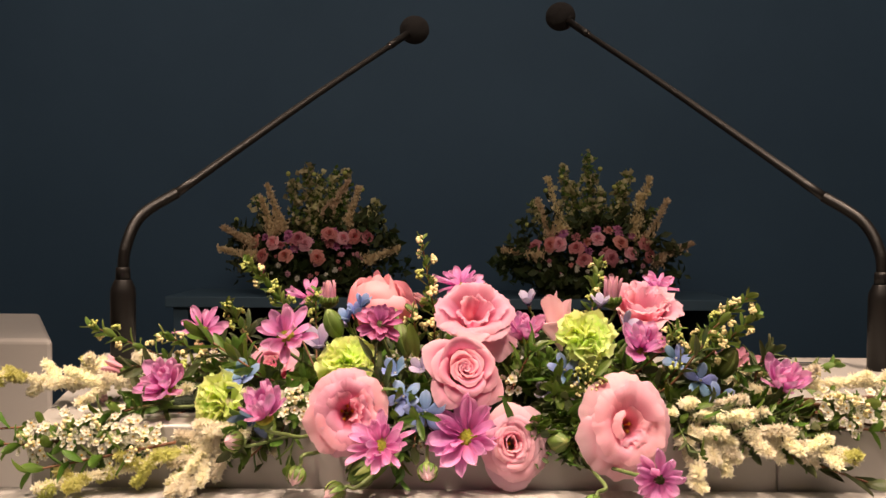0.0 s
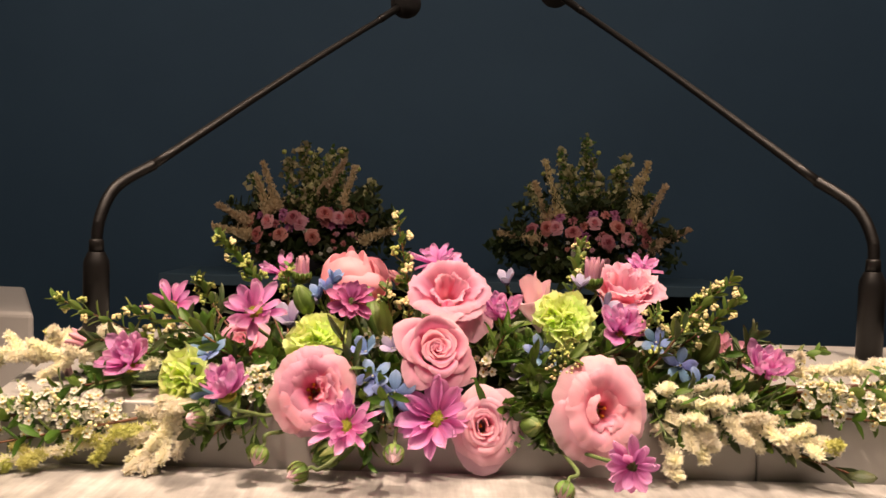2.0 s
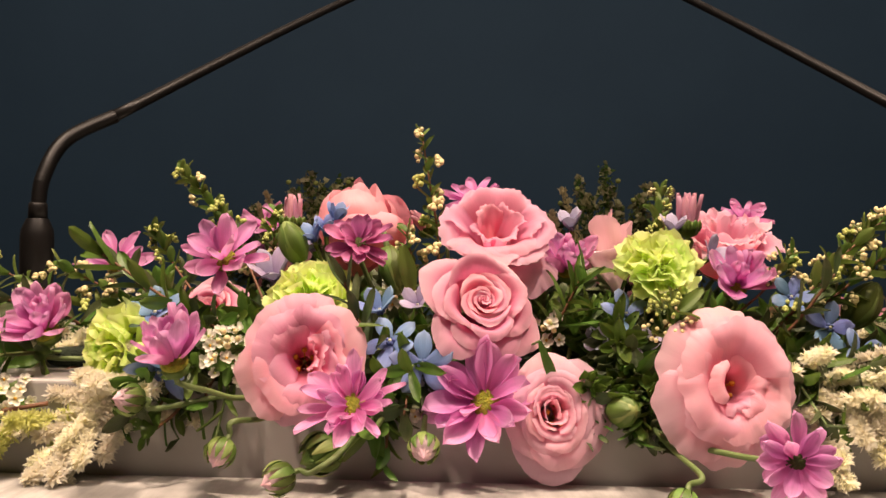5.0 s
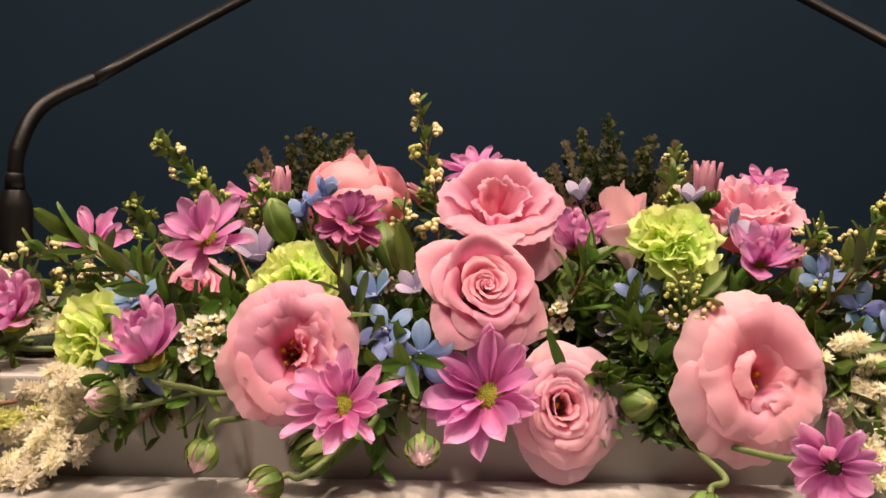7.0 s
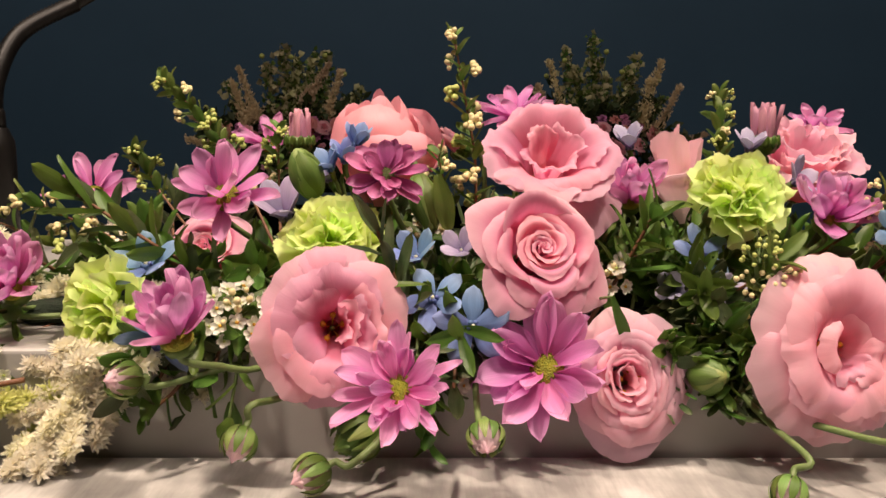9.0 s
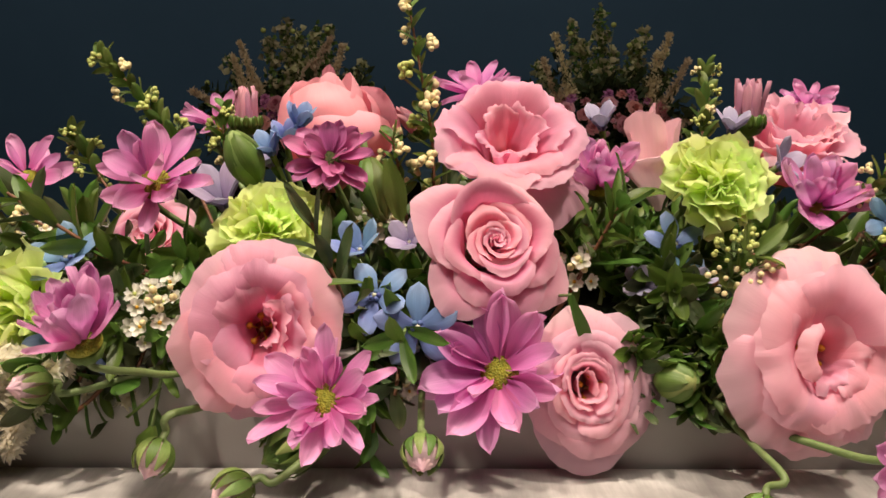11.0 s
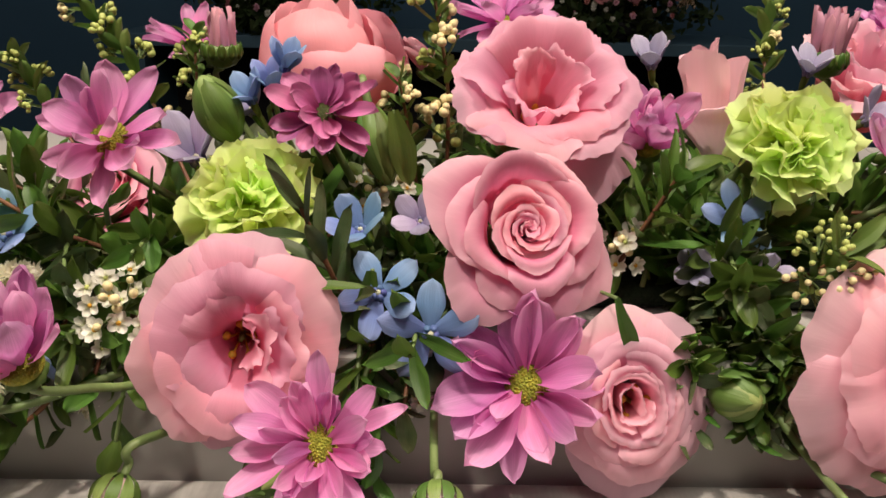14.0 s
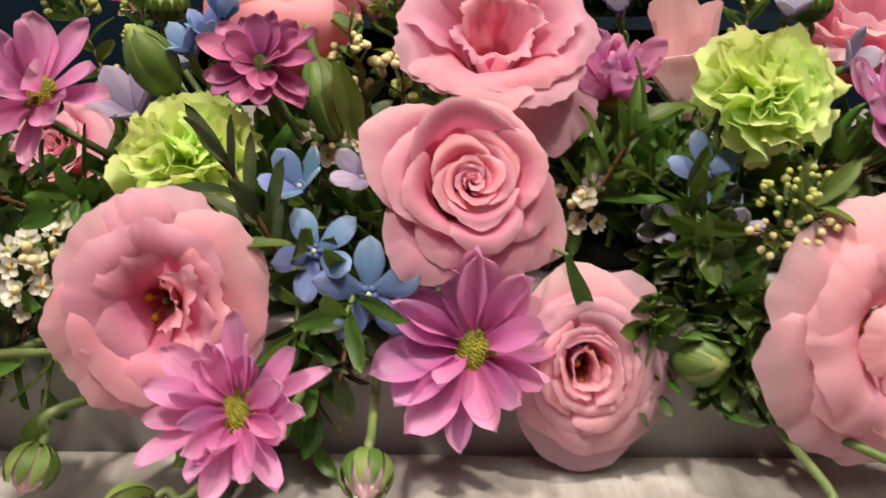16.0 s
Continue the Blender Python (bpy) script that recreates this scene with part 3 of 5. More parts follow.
def shell(name, az, w, R, H, roll=0.0, ruf=0.0, p=0.8, q=2.2, corner=0.0, side=0.0, seed=0.0, waves=5.0, crease=0.0014, nu=32, nv=18):
    """One broad petal leaning out from the bloom's axis; its rim may roll back, ruffle, or come to a corner."""
    ph = seed * 2.1

    def fn(u, v):
        a = az + u * w * (0.38 + 0.62 * math.sin(min(1.0, v * 1.15) * math.pi / 2))
        ve = v * (1 - (0.13 + 0.25 * corner) * abs(u) ** 3)
        r = 0.0025 + (R - 0.0025) * ve ** p * (1 + corner * v * v * (1 - abs(u)) ** 1.2)
        h = H * (1 - (1 - min(ve, 1.0)) ** q)
        rb = max(0.0, ve - 0.66) / 0.34
        r += roll * rb ** 1.5
        h -= roll * 1.05 * rb ** 2.1
        sd = max(0.0, abs(u) - 0.60) / 0.40
        r += side * 0.5 * sd * sd * v
        h -= side * sd * sd * v * v
        e = v ** 4
        r += ruf * e * (math.sin(u * waves + ph) + 0.45 * math.sin(u * waves * 2.6 + ph * 1.7))
        h += ruf * 0.7 * e * math.cos(u * waves * 1.5 + ph * 0.6)
        fr = v ** 14
        r += 0.40 * ruf * fr * math.sin(u * 27 + ph * 3 + 2 * math.sin(u * 5 + ph))
        h += (0.6 * ruf + 0.0004) * fr * (noise.noise(Vector((u * 9, seed, 2.0))) + 0.5 * noise.noise(Vector((u * 22, seed, 5.0))))
        return wob((r * math.cos(a), r * math.sin(a), h), 48, crease * (0.35 + v), seed)

    return make(name, *sheet(fn, nu, nv))


def mixed(petals, count, turn, w, R, H, roll, ruf, p):
    """A ring of like petals set before the given ones; lengths in millimetres, angles in degrees."""
    return [(turn + 360 * k / count + 9 * math.sin(k * 2.7), w + 4 * math.cos(k * 3.1), R * (1 + 0.05 * math.sin(k * 4.3)), H * (1 + 0.05 * math.cos(k * 1.9)), roll * (1 + 0.25 * math.sin(k * 2.3)), ruf, p) for k in range(count)] + petals


def bowl_lisianthus(at, way, petals, material, label, stretch=(1.0, 1.0), depth=0.034, q=2.1, lean=(0.0, 0.0), heart=1.0, via=None, root=None):
    """Lisianthus from rows of (turn, half-width, rim radius, rise, roll, ruffle, bowl), in degrees and millimetres."""
    m = facing(Vector(at) - Vector(way).normalized() * depth, way)
    f = empty("lisianthus", m, label, "flower", "lisianthus in the arrangement")
    far = max(row[2] for row in petals)
    shape = Matrix.Diagonal((stretch[0], stretch[1], 1, 1))
    for k, (az, w, R, H, roll, ruf, p) in enumerate(petals):
        t = 1 - R / far
        off = Matrix.Translation((lean[0] * t, lean[1] * t, 0))
        part("petal", shell("petal", radians(az), radians(w), R / 1000, H / 1000, roll / 1000, ruf / 1000, p * 1.45, q, 0.0, 0.0012, k * 1.7 + at[0] * 40, 4.2 + 2.6 * math.sin(k * 1.3) ** 2, 0.0016), material, f, off @ shape)
    part("throat", lathe("throat", [(0.0022, 0.001), (0.0042, 0.003), (0.0048, 0.005)], 14), M_MAROON, f)
    for k in range(5):
        a = k * 1.257 + 0.3
        p = Vector((math.cos(a) * 0.0048, math.sin(a) * 0.0058, 0.017 * heart))
        part("filament", tube("filament", [(0, 0, 0.003), p * 0.6 + Vector((0, 0, 0.003)), p], 0.0004, 0.0004, 5, 3), M_YELLOW, f)
        part("anther", ball("anther", 0.0015, (1, 1, 1.7)), M_YELLOW, f, Matrix.Translation(p))
    part("pistil", tube("pistil", [(0, 0, 0.002), (0, 0, 0.015 * heart)], 0.0016, 0.0009, 8, 3), M_BUDGREEN, f)
    calyx(f, 0.008, M_FRESH, 5, 0.018, 0.05)
    stem_to(f, m, root or root_for(at), 0.0017, via)
    return f


def garden_rose(at, way, petals, material, label):
    """A rose with a tight swirl in the middle and broad cornered petals round it, rows as for the lisianthus but with roll, corner, side."""
    H = 0.040
    m = facing(Vector(at) - Vector(way).normalized() * H * 0.93, way)
    f = empty("rose", m, label, "flower", "roses in the arrangement")
    for k in range(17):
        t = k / 16
        part("petal", cup_petal("petal", k * 2.4 + 0.3 * math.sin(k * 3), 1.55 - 0.4 * t, H * (0.95 + 0.04 * math.sin(k)), 0.0015, 0.0009 + 0.0125 * t ** 1.1, 0.50, 0.0016 + 0.0014 * t, 0.0004, 3, k * 1.3 + 1.0, 0.0012 + 0.0012 * t, 20, 18, 0.0005, 0.03 + 0.05 * t, 0.0008), material, f)
    for k, (az, w, R, h, roll, corner, side) in enumerate(petals):
        part("petal", shell("petal", radians(az), radians(w), R / 1000, h / 1000, roll / 1000, 0.0005, 0.52, 1.6, corner, side / 1000, k * 1.9 + 0.4, 2.6, 0.0017, 26, 22), material, f)
    calyx(f, 0.011, M_LEAF, 5, 0.020, 0.12)
    part("receptacle", lathe("receptacle", [(0.0022, -0.008), (0.006, -0.002), (0.0075, 0.003), (0.005, 0.007)], 12), M_STEM, f)
    stem_to(f, m, root_for(at), 0.0022, None, (0, 0, -0.006))
    return f


BALLS = {}


def ball(name, r, s=(1, 1, 1), sub=2):
    key = (name, round(r, 5), s, sub)
    if key not in BALLS:
        bm = bmesh.new()
        bmesh.ops.create_icosphere(bm, subdivisions=sub, radius=r)
        for v in bm.verts:
            v.co = Vector((v.co.x * s[0], v.co.y * s[1], v.co.z * s[2]))
        BALLS[key] = from_bm(name, bm, True)
    return BALLS[key]


MUM_BLADES = {}


def mum_blades(R, style):
    key = (round(R, 4), style)
    if key not in MUM_BLADES:
        r = random.Random(int(R * 10000) + len(style))
        MUM_BLADES[key] = [petal_blade("petal", R * r.uniform(0.68, 0.86), R * (r.uniform(0.18, 0.235) if style != "wild" else r.uniform(0.165, 0.22)), r.uniform(0.25, 0.6), r.uniform(-0.16, 0.10) if style != "cup" else r.uniform(0.05, 0.28), 0.50, k * 3.1 + R * 90, r.uniform(-0.25, 0.25), r.uniform(-0.09, 0.09), 0.0, 0.045, 8, 11, R * 0.235, 0.03) for k in range(7)]
    return MUM_BLADES[key]


def daisy(at, way, R=0.03, spin=0.0, lift=(12, 30), n=(13, 10), style="open", material=None, disc=None, label="", via=None, root=None, core=0.235, curl=0):
    """Spray chrysanthemum; at is the middle of its disc. lift: degrees by which the outer and inner petals rise."""
    m = facing(Vector(at) - Vector(way).normalized() * R * 0.12, way, spin)
    f = empty("chrysanthemum", m, label, "flower", "chrysanthemums in the arrangement")
    r = random.Random(int(abs(at[0]) * 9999))
    blades = mum_blades(R, style)
    layers = [(n[0], lift[0], 1.0), (n[1], lift[1], 0.9)]
    if style == "cup":
        layers.append((max(5, n[1] - 3), lift[1] + 18, 0.72))
    for li, (cnt, el, s) in enumerate(layers):
        for k in range(cnt):
            a = 2 * math.pi * (k + 0.5 * li + r.uniform(-0.22, 0.22)) / cnt
            rough = 1.5 if style == "wild" else 1.0
            e = radians(el + rough * r.uniform(-13, 12))
            sc = s * r.uniform(0.82 if style != "wild" else 0.72, 1.08)
            part("petal", blades[r.randrange(7)], material or M_MUM, f, Matrix.Rotation(a, 4, "Z") @ Matrix.Translation((0, 0, 0.001 * li)) @ Matrix.Rotation(-e, 4, "Y") @ Matrix.Rotation(rough * r.uniform(-0.55, 0.55), 4, "X") @ Matrix.Diagonal((sc, sc * r.uniform(0.85, 1.05), sc, 1)))
    # a few short rolled petals by the disc
    for k in range(curl):
        a = r.uniform(0, 6.28)
        part("petal", blades[k % 7], material or M_MUM, f, Matrix.Rotation(a, 4, "Z") @ Matrix.Translation((R * 0.15, 0, 0)) @ Matrix.Rotation(-radians(r.uniform(35, 60)), 4, "Y") @ Matrix.Diagonal((0.55, 0.66, 0.6, 1)))
    bm = bmesh.new()
    bmesh.ops.create_uvsphere(bm, u_segments=20, v_segments=10, radius=1)
    for v in bm.verts:
        v.co = Vector((v.co.x * R * core, v.co.y * R * core, v.co.z * R * core * 0.55))
    g = random.Random(3)
    for k in range(150):
        q = math.sqrt(k / 150) * R * core * 0.95
        a = k * 2.4
        z = R * core * 0.55 * math.sqrt(max(0, 1 - (q / (R * core)) ** 2))
        bmesh.ops.create_icosphere(bm, subdivisions=1, radius=R * core * 0.062, matrix=Matrix.Translation((q * math.cos(a), q * math.sin(a), z)))
    part("disc", from_bm("disc", bm, True), disc or M_DISC, f, Matrix.Translation((0, 0, R * 0.05)))
    part("calyx", lathe("calyx", [(R * 0.05, -R * 0.24), (R * 0.17, -R * 0.17), (R * 0.23, -R * 0.05), (R * 0.18, -R * 0.005)], 20, 10, 0.08), M_FRESH, f)
    stem_to(f, m, root or root_for(at), 0.0015, via, (0, 0, -R * 0.22))
    return f


def carnation(at, way, R=0.028, spin=0.0, n=38, label="", via=None):
    """Ruffled double carnation; at is the middle of its face."""
    m = facing(Vector(at) - Vector(way).normalized() * R * 0.75, way, spin)
    f = empty("carnation", m, label, "flower", "green carnations in the arrangement")
    r = random.Random(int(abs(at[0]) * 7777))
    blades = []
    for s in range(8):
        def fn(u, v, s=s):
            fan = 0.10 + 0.86 * v ** 1.5
            e = v ** 2.0
            jag = R * v ** 9 * (0.018 * (1 if int((u + 1) * 13) % 2 else -1) + 0.07 * noise.noise(Vector((u * 3, s, 1))))
            a = u * fan
            rr = R * v * 1.04 * (1 - 0.26 * abs(u) ** 2.5) + jag
            z = R * e * (0.17 * math.sin(u * 5.5 + s * 2) + 0.08 * math.sin(u * 12 + s)) + 0.20 * R * e * (s % 3 - 0.6)
            y = rr * math.sin(a) + R * 0.07 * e * math.sin(u * 9 + s)
            return wob((rr * math.cos(a), y, z), 110, 0.0020 * v, s)
        blades.append(make("petal", *sheet(fn, 26, 9)))
    for k in range(n):
        t = (k + 0.5) / n
        el = radians(88 - 84 * t ** 0.8 + r.uniform(-9, 9))
        sc = 0.72 + 0.36 * t
        part("petal", blades[k % 8], M_CARN, f, Matrix.Rotation(k * 2.4 + r.uniform(-0.2, 0.2), 4, "Z") @ Matrix.Rotation(-el, 4, "Y") @ Matrix.Rotation(r.uniform(-0.7, 0.7), 4, "X") @ Matrix.Diagonal((sc, sc, sc, 1)))
    part("calyx", lathe("calyx", [(0.002, -0.03), (0.0055, -0.026), (0.0068, -0.012), (0.0085, 0.002), (0.006, 0.004)], 16, 5, 0.05), M_BUDGREEN, f)
    stem_to(f, m, root_for(at), 0.0018, via, (0, 0, -0.03))
    return f


TWEED = {}


def tweedia(at, way, R=0.016, spin=0.0, lift=5, material=None, label="soft blue star-shaped flower with five petals", root=None):
    m = facing(at, way, spin)
    f = empty("blue_star_flower", m, label, "flower", "blue star flowers in the arrangement")
    mt = material or M_BLUE
    r = random.Random(int(abs(at[0] * 31 + at[2]) * 9999))
    key = round(R, 4)
    if key not in TWEED:
        TWEED[key] = [petal_blade("petal", R, R * 0.30, -0.25, c, 0.5, k * 2.0, 0, 0.02 * k, 0.12, 0, 6, 9, R * 0.08) for k, c in enumerate((-0.10, 0.02, -0.2))]
    for k in range(5):
        part("petal", TWEED[key][r.randrange(3)], mt, f, Matrix.Rotation(2 * math.pi * (k + r.uniform(-0.06, 0.06)) / 5, 4, "Z") @ Matrix.Rotation(-radians(lift + r.uniform(-8, 8)), 4, "Y"))
    for k in range(5):
        a = 2 * math.pi * (k + 0.5) / 5
        part("corona", ball("corona", R * 0.075, (1, 1, 1.6)), mt, f, Matrix.Translation((R * 0.11 * math.cos(a), R * 0.11 * math.sin(a), R * 0.06)))
    part("eye", ball("eye", R * 0.07, (1, 1, 1.5)), M_BLOSSOM, f, Matrix.Translation((0, 0, R * 0.09)))
    part("tube", lathe("tube", [(R * 0.07, -R * 0.55), (R * 0.11, -R * 0.3), (R * 0.12, 0.0)], 10), M_FRESH, f)
    stem_to(f, m, root or root_for(at, 0.8), 0.0011, None, (0, 0, -R * 0.5))
    return f


def mum_bud(at, way, R=0.013, n=15, material=None, label="", open_=3, via=None, root=None, length=2.0):
    """A half-closed pink chrysanthemum with its petals still upright; at is its foot."""
    m = facing(at, way)
    f = empty("chrysanthemum_bud", m, label, "flower bud", "chrysanthemum buds in the arrangement")
    r = random.Random(int(abs(at[0]) * 5555))
    blades = [petal_blade("petal", R * length * r.uniform(0.72, 1.08), R * 0.22, 0.9, r.uniform(0.02, 0.14), 0.62, k, 0, 0, 0, 0.03, 6, 10) for k in range(6)]
    for k in range(n):
        ring = 0.55 if k % 3 else 0.30
        part("petal", blades[k % 6], material or M_MUMPALE, f, Matrix.Rotation(k * 2.4, 4, "Z") @ Matrix.Translation((R * ring, 0, 0)) @ Matrix.Rotation(-radians(90 - open_ - r.uniform(-7, 7)), 4, "Y"))
    part("cup", lathe("cup", [(R * 0.16, -R * 0.5), (R * 0.55, -R * 0.32), (R * 0.80, R * 0.1), (R * 0.74, R * 0.42)], 22, 11, 0.07), M_FRESH, f)
    for k in range(11):
        part("bract", ball("bract", R * 0.22, (0.5, 0.8, 1.5)), M_LEAF, f, Matrix.Rotation(k * 0.571, 4, "Z") @ Matrix.Translation((R * 0.72, 0, R * 0.2)))
    stem_to(f, m, root or root_for(at), 0.0014, via, (0, 0, -R * 0.45))
    return f


def round_bud(at, way, R=0.0075, via=None, root=None, label="", pink=True):
    """A closed round chrysanthemum bud of overlapping green bracts; at is its middle."""
    m = facing(at, way)
    f = empty("round_flower_bud", m, label, "flower bud", "round buds in the arrangement")
    part("core", ball("core", R * 0.86, (1, 1, 0.95)), M_PALE if pink else M_BUDGREEN, f)
    me = make("bract", *sheet(lambda u, v: (R * 1.02 * math.sin(0.22 + v * 2.15) * math.cos(u * 0.26 * math.sin(0.35 + v * 2.5)), R * 1.05 * math.sin(0.22 + v * 2.15) * math.sin(u * 0.26 * math.sin(0.35 + v * 2.5)), -R * math.cos(0.22 + v * 2.15) + R * 0.06 * (1 - u * u)), 4, 8))
    for k in range(11):
        s = 1.0 + 0.05 * (k % 2)
        part("bract", me, M_BUDGREEN if k % 2 else M_FRESH, f, Matrix.Rotation(k * 2 * math.pi / 11, 4, "Z") @ Matrix.Diagonal((s, s, 1.0, 1)))
    pb = petal_blade("petal", R * 0.62, R * 0.2, 0.4, -0.25, 0.5, 2, 0, 0, 0.1, 0, 4, 6)
    for k in range(9):
        part("petal", pb, M_PALE if pink else M_BUDGREEN, f, Matrix.Rotation(k * 0.698, 4, "Z") @ Matrix.Translation((R * 0.50, 0, R * 0.74)) @ Matrix.Rotation(-radians(158), 4, "Y"))
    stem_to(f, m, root or root_for(at), 0.0015, via, (0, 0, -R * 0.9))
    return f


def green_bud(at, way, R=0.009, L=0.026, via=None, root=None, label=""):
    """A closed lisianthus bud in its green sepals; at is its middle."""
    m = facing(Vector(at) - Vector(way).normalized() * L * 0.5, way)
    f = empty("green_flower_bud", m, label, "flower bud", "green buds in the arrangement")
    rows = [(R * (0.18 + 0.82 * math.sin(math.pi * min(1, 0.08 + 0.92 * k / 12)) ** 0.7) * (1 - 0.25 * (k / 12) ** 3), L * k / 12) for k in range(13)]
    part("body", lathe("body", rows[:-1] + [(R * 0.12, L)], 24, 5, 0.035), M_BUDGREEN, f)
    me = petal_blade("sepal", L * 0.98, R * 0.62, -0.35, 0.0, 0.35, 1, 0, 0, 0, 0, 6, 10)
    for v in me.vertices:
        t = min(1, v.co.x / L)
        v.co.z += R * (0.25 + 0.82 * math.sin(math.pi * min(1, 0.08 + 0.92 * t)) ** 0.7) * (1 - 0.22 * t ** 3) * 1.03 - v.co.y ** 2 * 30
    for k in range(4):
        part("sepal", me, M_FRESH, f, Matrix.Rotation(k * math.pi / 2, 4, "Z") @ Matrix.Rotation(-math.pi / 2, 4, "Y"))
    stem_to(f, m, root or root_for(at), 0.0017, via)
    return f


LEAVES = {}


def leaf_blades(L, W):
    key = (round(L, 4), round(W, 4))
    if key not in LEAVES:
        r = random.Random(int(L * 10000))
        LEAVES[key] = [petal_blade("leaf", L * r.uniform(0.85, 1.1), W * r.uniform(0.85, 1.1), 0.0, r.uniform(-0.35, 0.15), 0.35, k * 1.7, r.uniform(-0.5, 0.5), r.uniform(-0.1, 0.1), 0.32, 0.0, 4, 10) for k in range(5)]
    return LEAVES[key]


def leaf_at(parent, p, d, out, L, W, material, k):
    """One leaf at p on a shoot that runs along d, turned outwards."""
    x = (Vector(out)).normalized()
    z = (Vector(d) - x * Vector(d).dot(x)).normalized()
    y = z.cross(x)
    m = Matrix((x, y, z)).transposed().to_4x4()
    m.translation = p
    blades = leaf_blades(L, W)
    return part("leaf", blades[k % len(blades)], material, parent, m)


def spray(pts, leaves=12, L=0.03, W=0.0045, material=None, label="", name="leafy_shoot", splay=0.9, twig=None, r=0.0011, start=0.2, seed=1, category="foliage", top=True):
    """A shoot with narrow leaves all along it."""
    g = random.Random(seed)
    base = Vector(pts[0])
    f = empty(name, Matrix.Translation(base), label, category, "leafy shoots in the arrangement")
    loc = [Vector(p) - base for p in pts]
    part("stem", tube("stem", loc, r * 1.2, r * 0.7, 6), twig or M_TWIG, f)
    line = smooth_line(loc, 12)
    for k in range(leaves):
        s = start + (1 - start) * (k + 0.5) / leaves
        i = min(int(s * (len(line) - 1)), len(line) - 2)
        d = (line[i + 1] - line[i]).normalized()
        sd = d.orthogonal().normalized()
        sd.rotate(Matrix.Rotation(k * 2.4 + g.uniform(-0.4, 0.4), 3, d))
        sp = splay * (1.15 - 0.55 * s) + g.uniform(-0.15, 0.15)
        out = d * math.cos(sp) + sd * math.sin(sp)
        leaf_at(f, line[i], d, out, L * (1.1 - 0.35 * s) * 1.0, W, material or M_LEAF, k)
    return f, line


def bud_cluster(f, p, way, n, r, spread, g, material, name="bud"):
    """A head of small round buds on fine stalks."""
    V, F, places = [], [], []
    w = Vector(way).normalized()
    for k in range(n):
        d = (w + Vector((g.uniform(-1, 1), g.uniform(-1, 1), g.uniform(-1, 1))) * 0.75).normalized()
        q = Vector(p) + d * spread * g.uniform(0.75, 1.15)
        places.append((q, d, g.uniform(0.75, 1.15)))
        a = d.orthogonal().normalized() * 0.00035
        b = d.cross(a)
        if not V:
            V += [Vector(p) + a, Vector(p) - a * 0.5 + b, Vector(p) - a * 0.5 - b]
        o = len(V)
        V += [q + a, q - a * 0.5 + b, q - a * 0.5 - b]
        F += [(0, 1, o + 1, o), (1, 2, o + 2, o + 1), (2, 0, o, o + 2)]
    c = part("bud_stalk", make("bud_stalk", V, F), M_STEM, f)
    for q, d, s in places:
        part(name, ball(name, round(r, 4), (1, 1, 1.12)), material, c, facing(q, d) @ Matrix.Diagonal((s, s, s, 1)))


def twig(pts, buds=6, leaves=10, seed=1, L=0.012, W=0.0032, br=0.0017, label="spirea twig with small cream buds and green leaves", n=7, lime=0.4, start=0.25, spread=0.009):
    f, line = spray(pts, int(leaves * 1.6), L * 1.1, W * 1.05, M_FRESH, label, "spirea_twig", 0.95, M_TWIG, 0.0008, start, seed, "twig")
    g = random.Random(seed)
    buds += 2
    for k in range(buds):
        s = start + (1 - start) * (k + 0.6) / buds
        i = min(int(s * (len(line) - 1)), len(line) - 2)
        d = (line[i + 1] - line[i]).normalized()
        sd = d.orthogonal().normalized()
        sd.rotate(Matrix.Rotation(k * 2.4 + 1, 3, d))
        bud_cluster(f, line[i] + sd * 0.0045, sd + d * 0.5, n + 3, br * 0.86 * (1.1 - 0.35 * s), spread * 0.78 * (1.1 - 0.4 * s), g, M_BUDLIME if g.random() < lime else M_BUDWHITE)
    return f


def blossom_mesh():
    """A small white five-petalled blossom, as one mesh."""
    V, F, U = [], [], []
    for k in range(5):
        a = k * 1.2566
        v, fc, uv = sheet(lambda u, t: Matrix.Rotation(a, 3, "Z") @ Vector((0.0007 + 0.0036 * t, 0.0019 * u * math.sin(0.35 + 2.3 * t), 0.0010 * u * u + 0.0009 * t * t)), 4, 4)
        o = len(V)
        V += v
        U += uv
        F += [tuple(i + o for i in q) for q in fc]
    return make("blossom", V, F, U)


BLOSSOM = blossom_mesh()


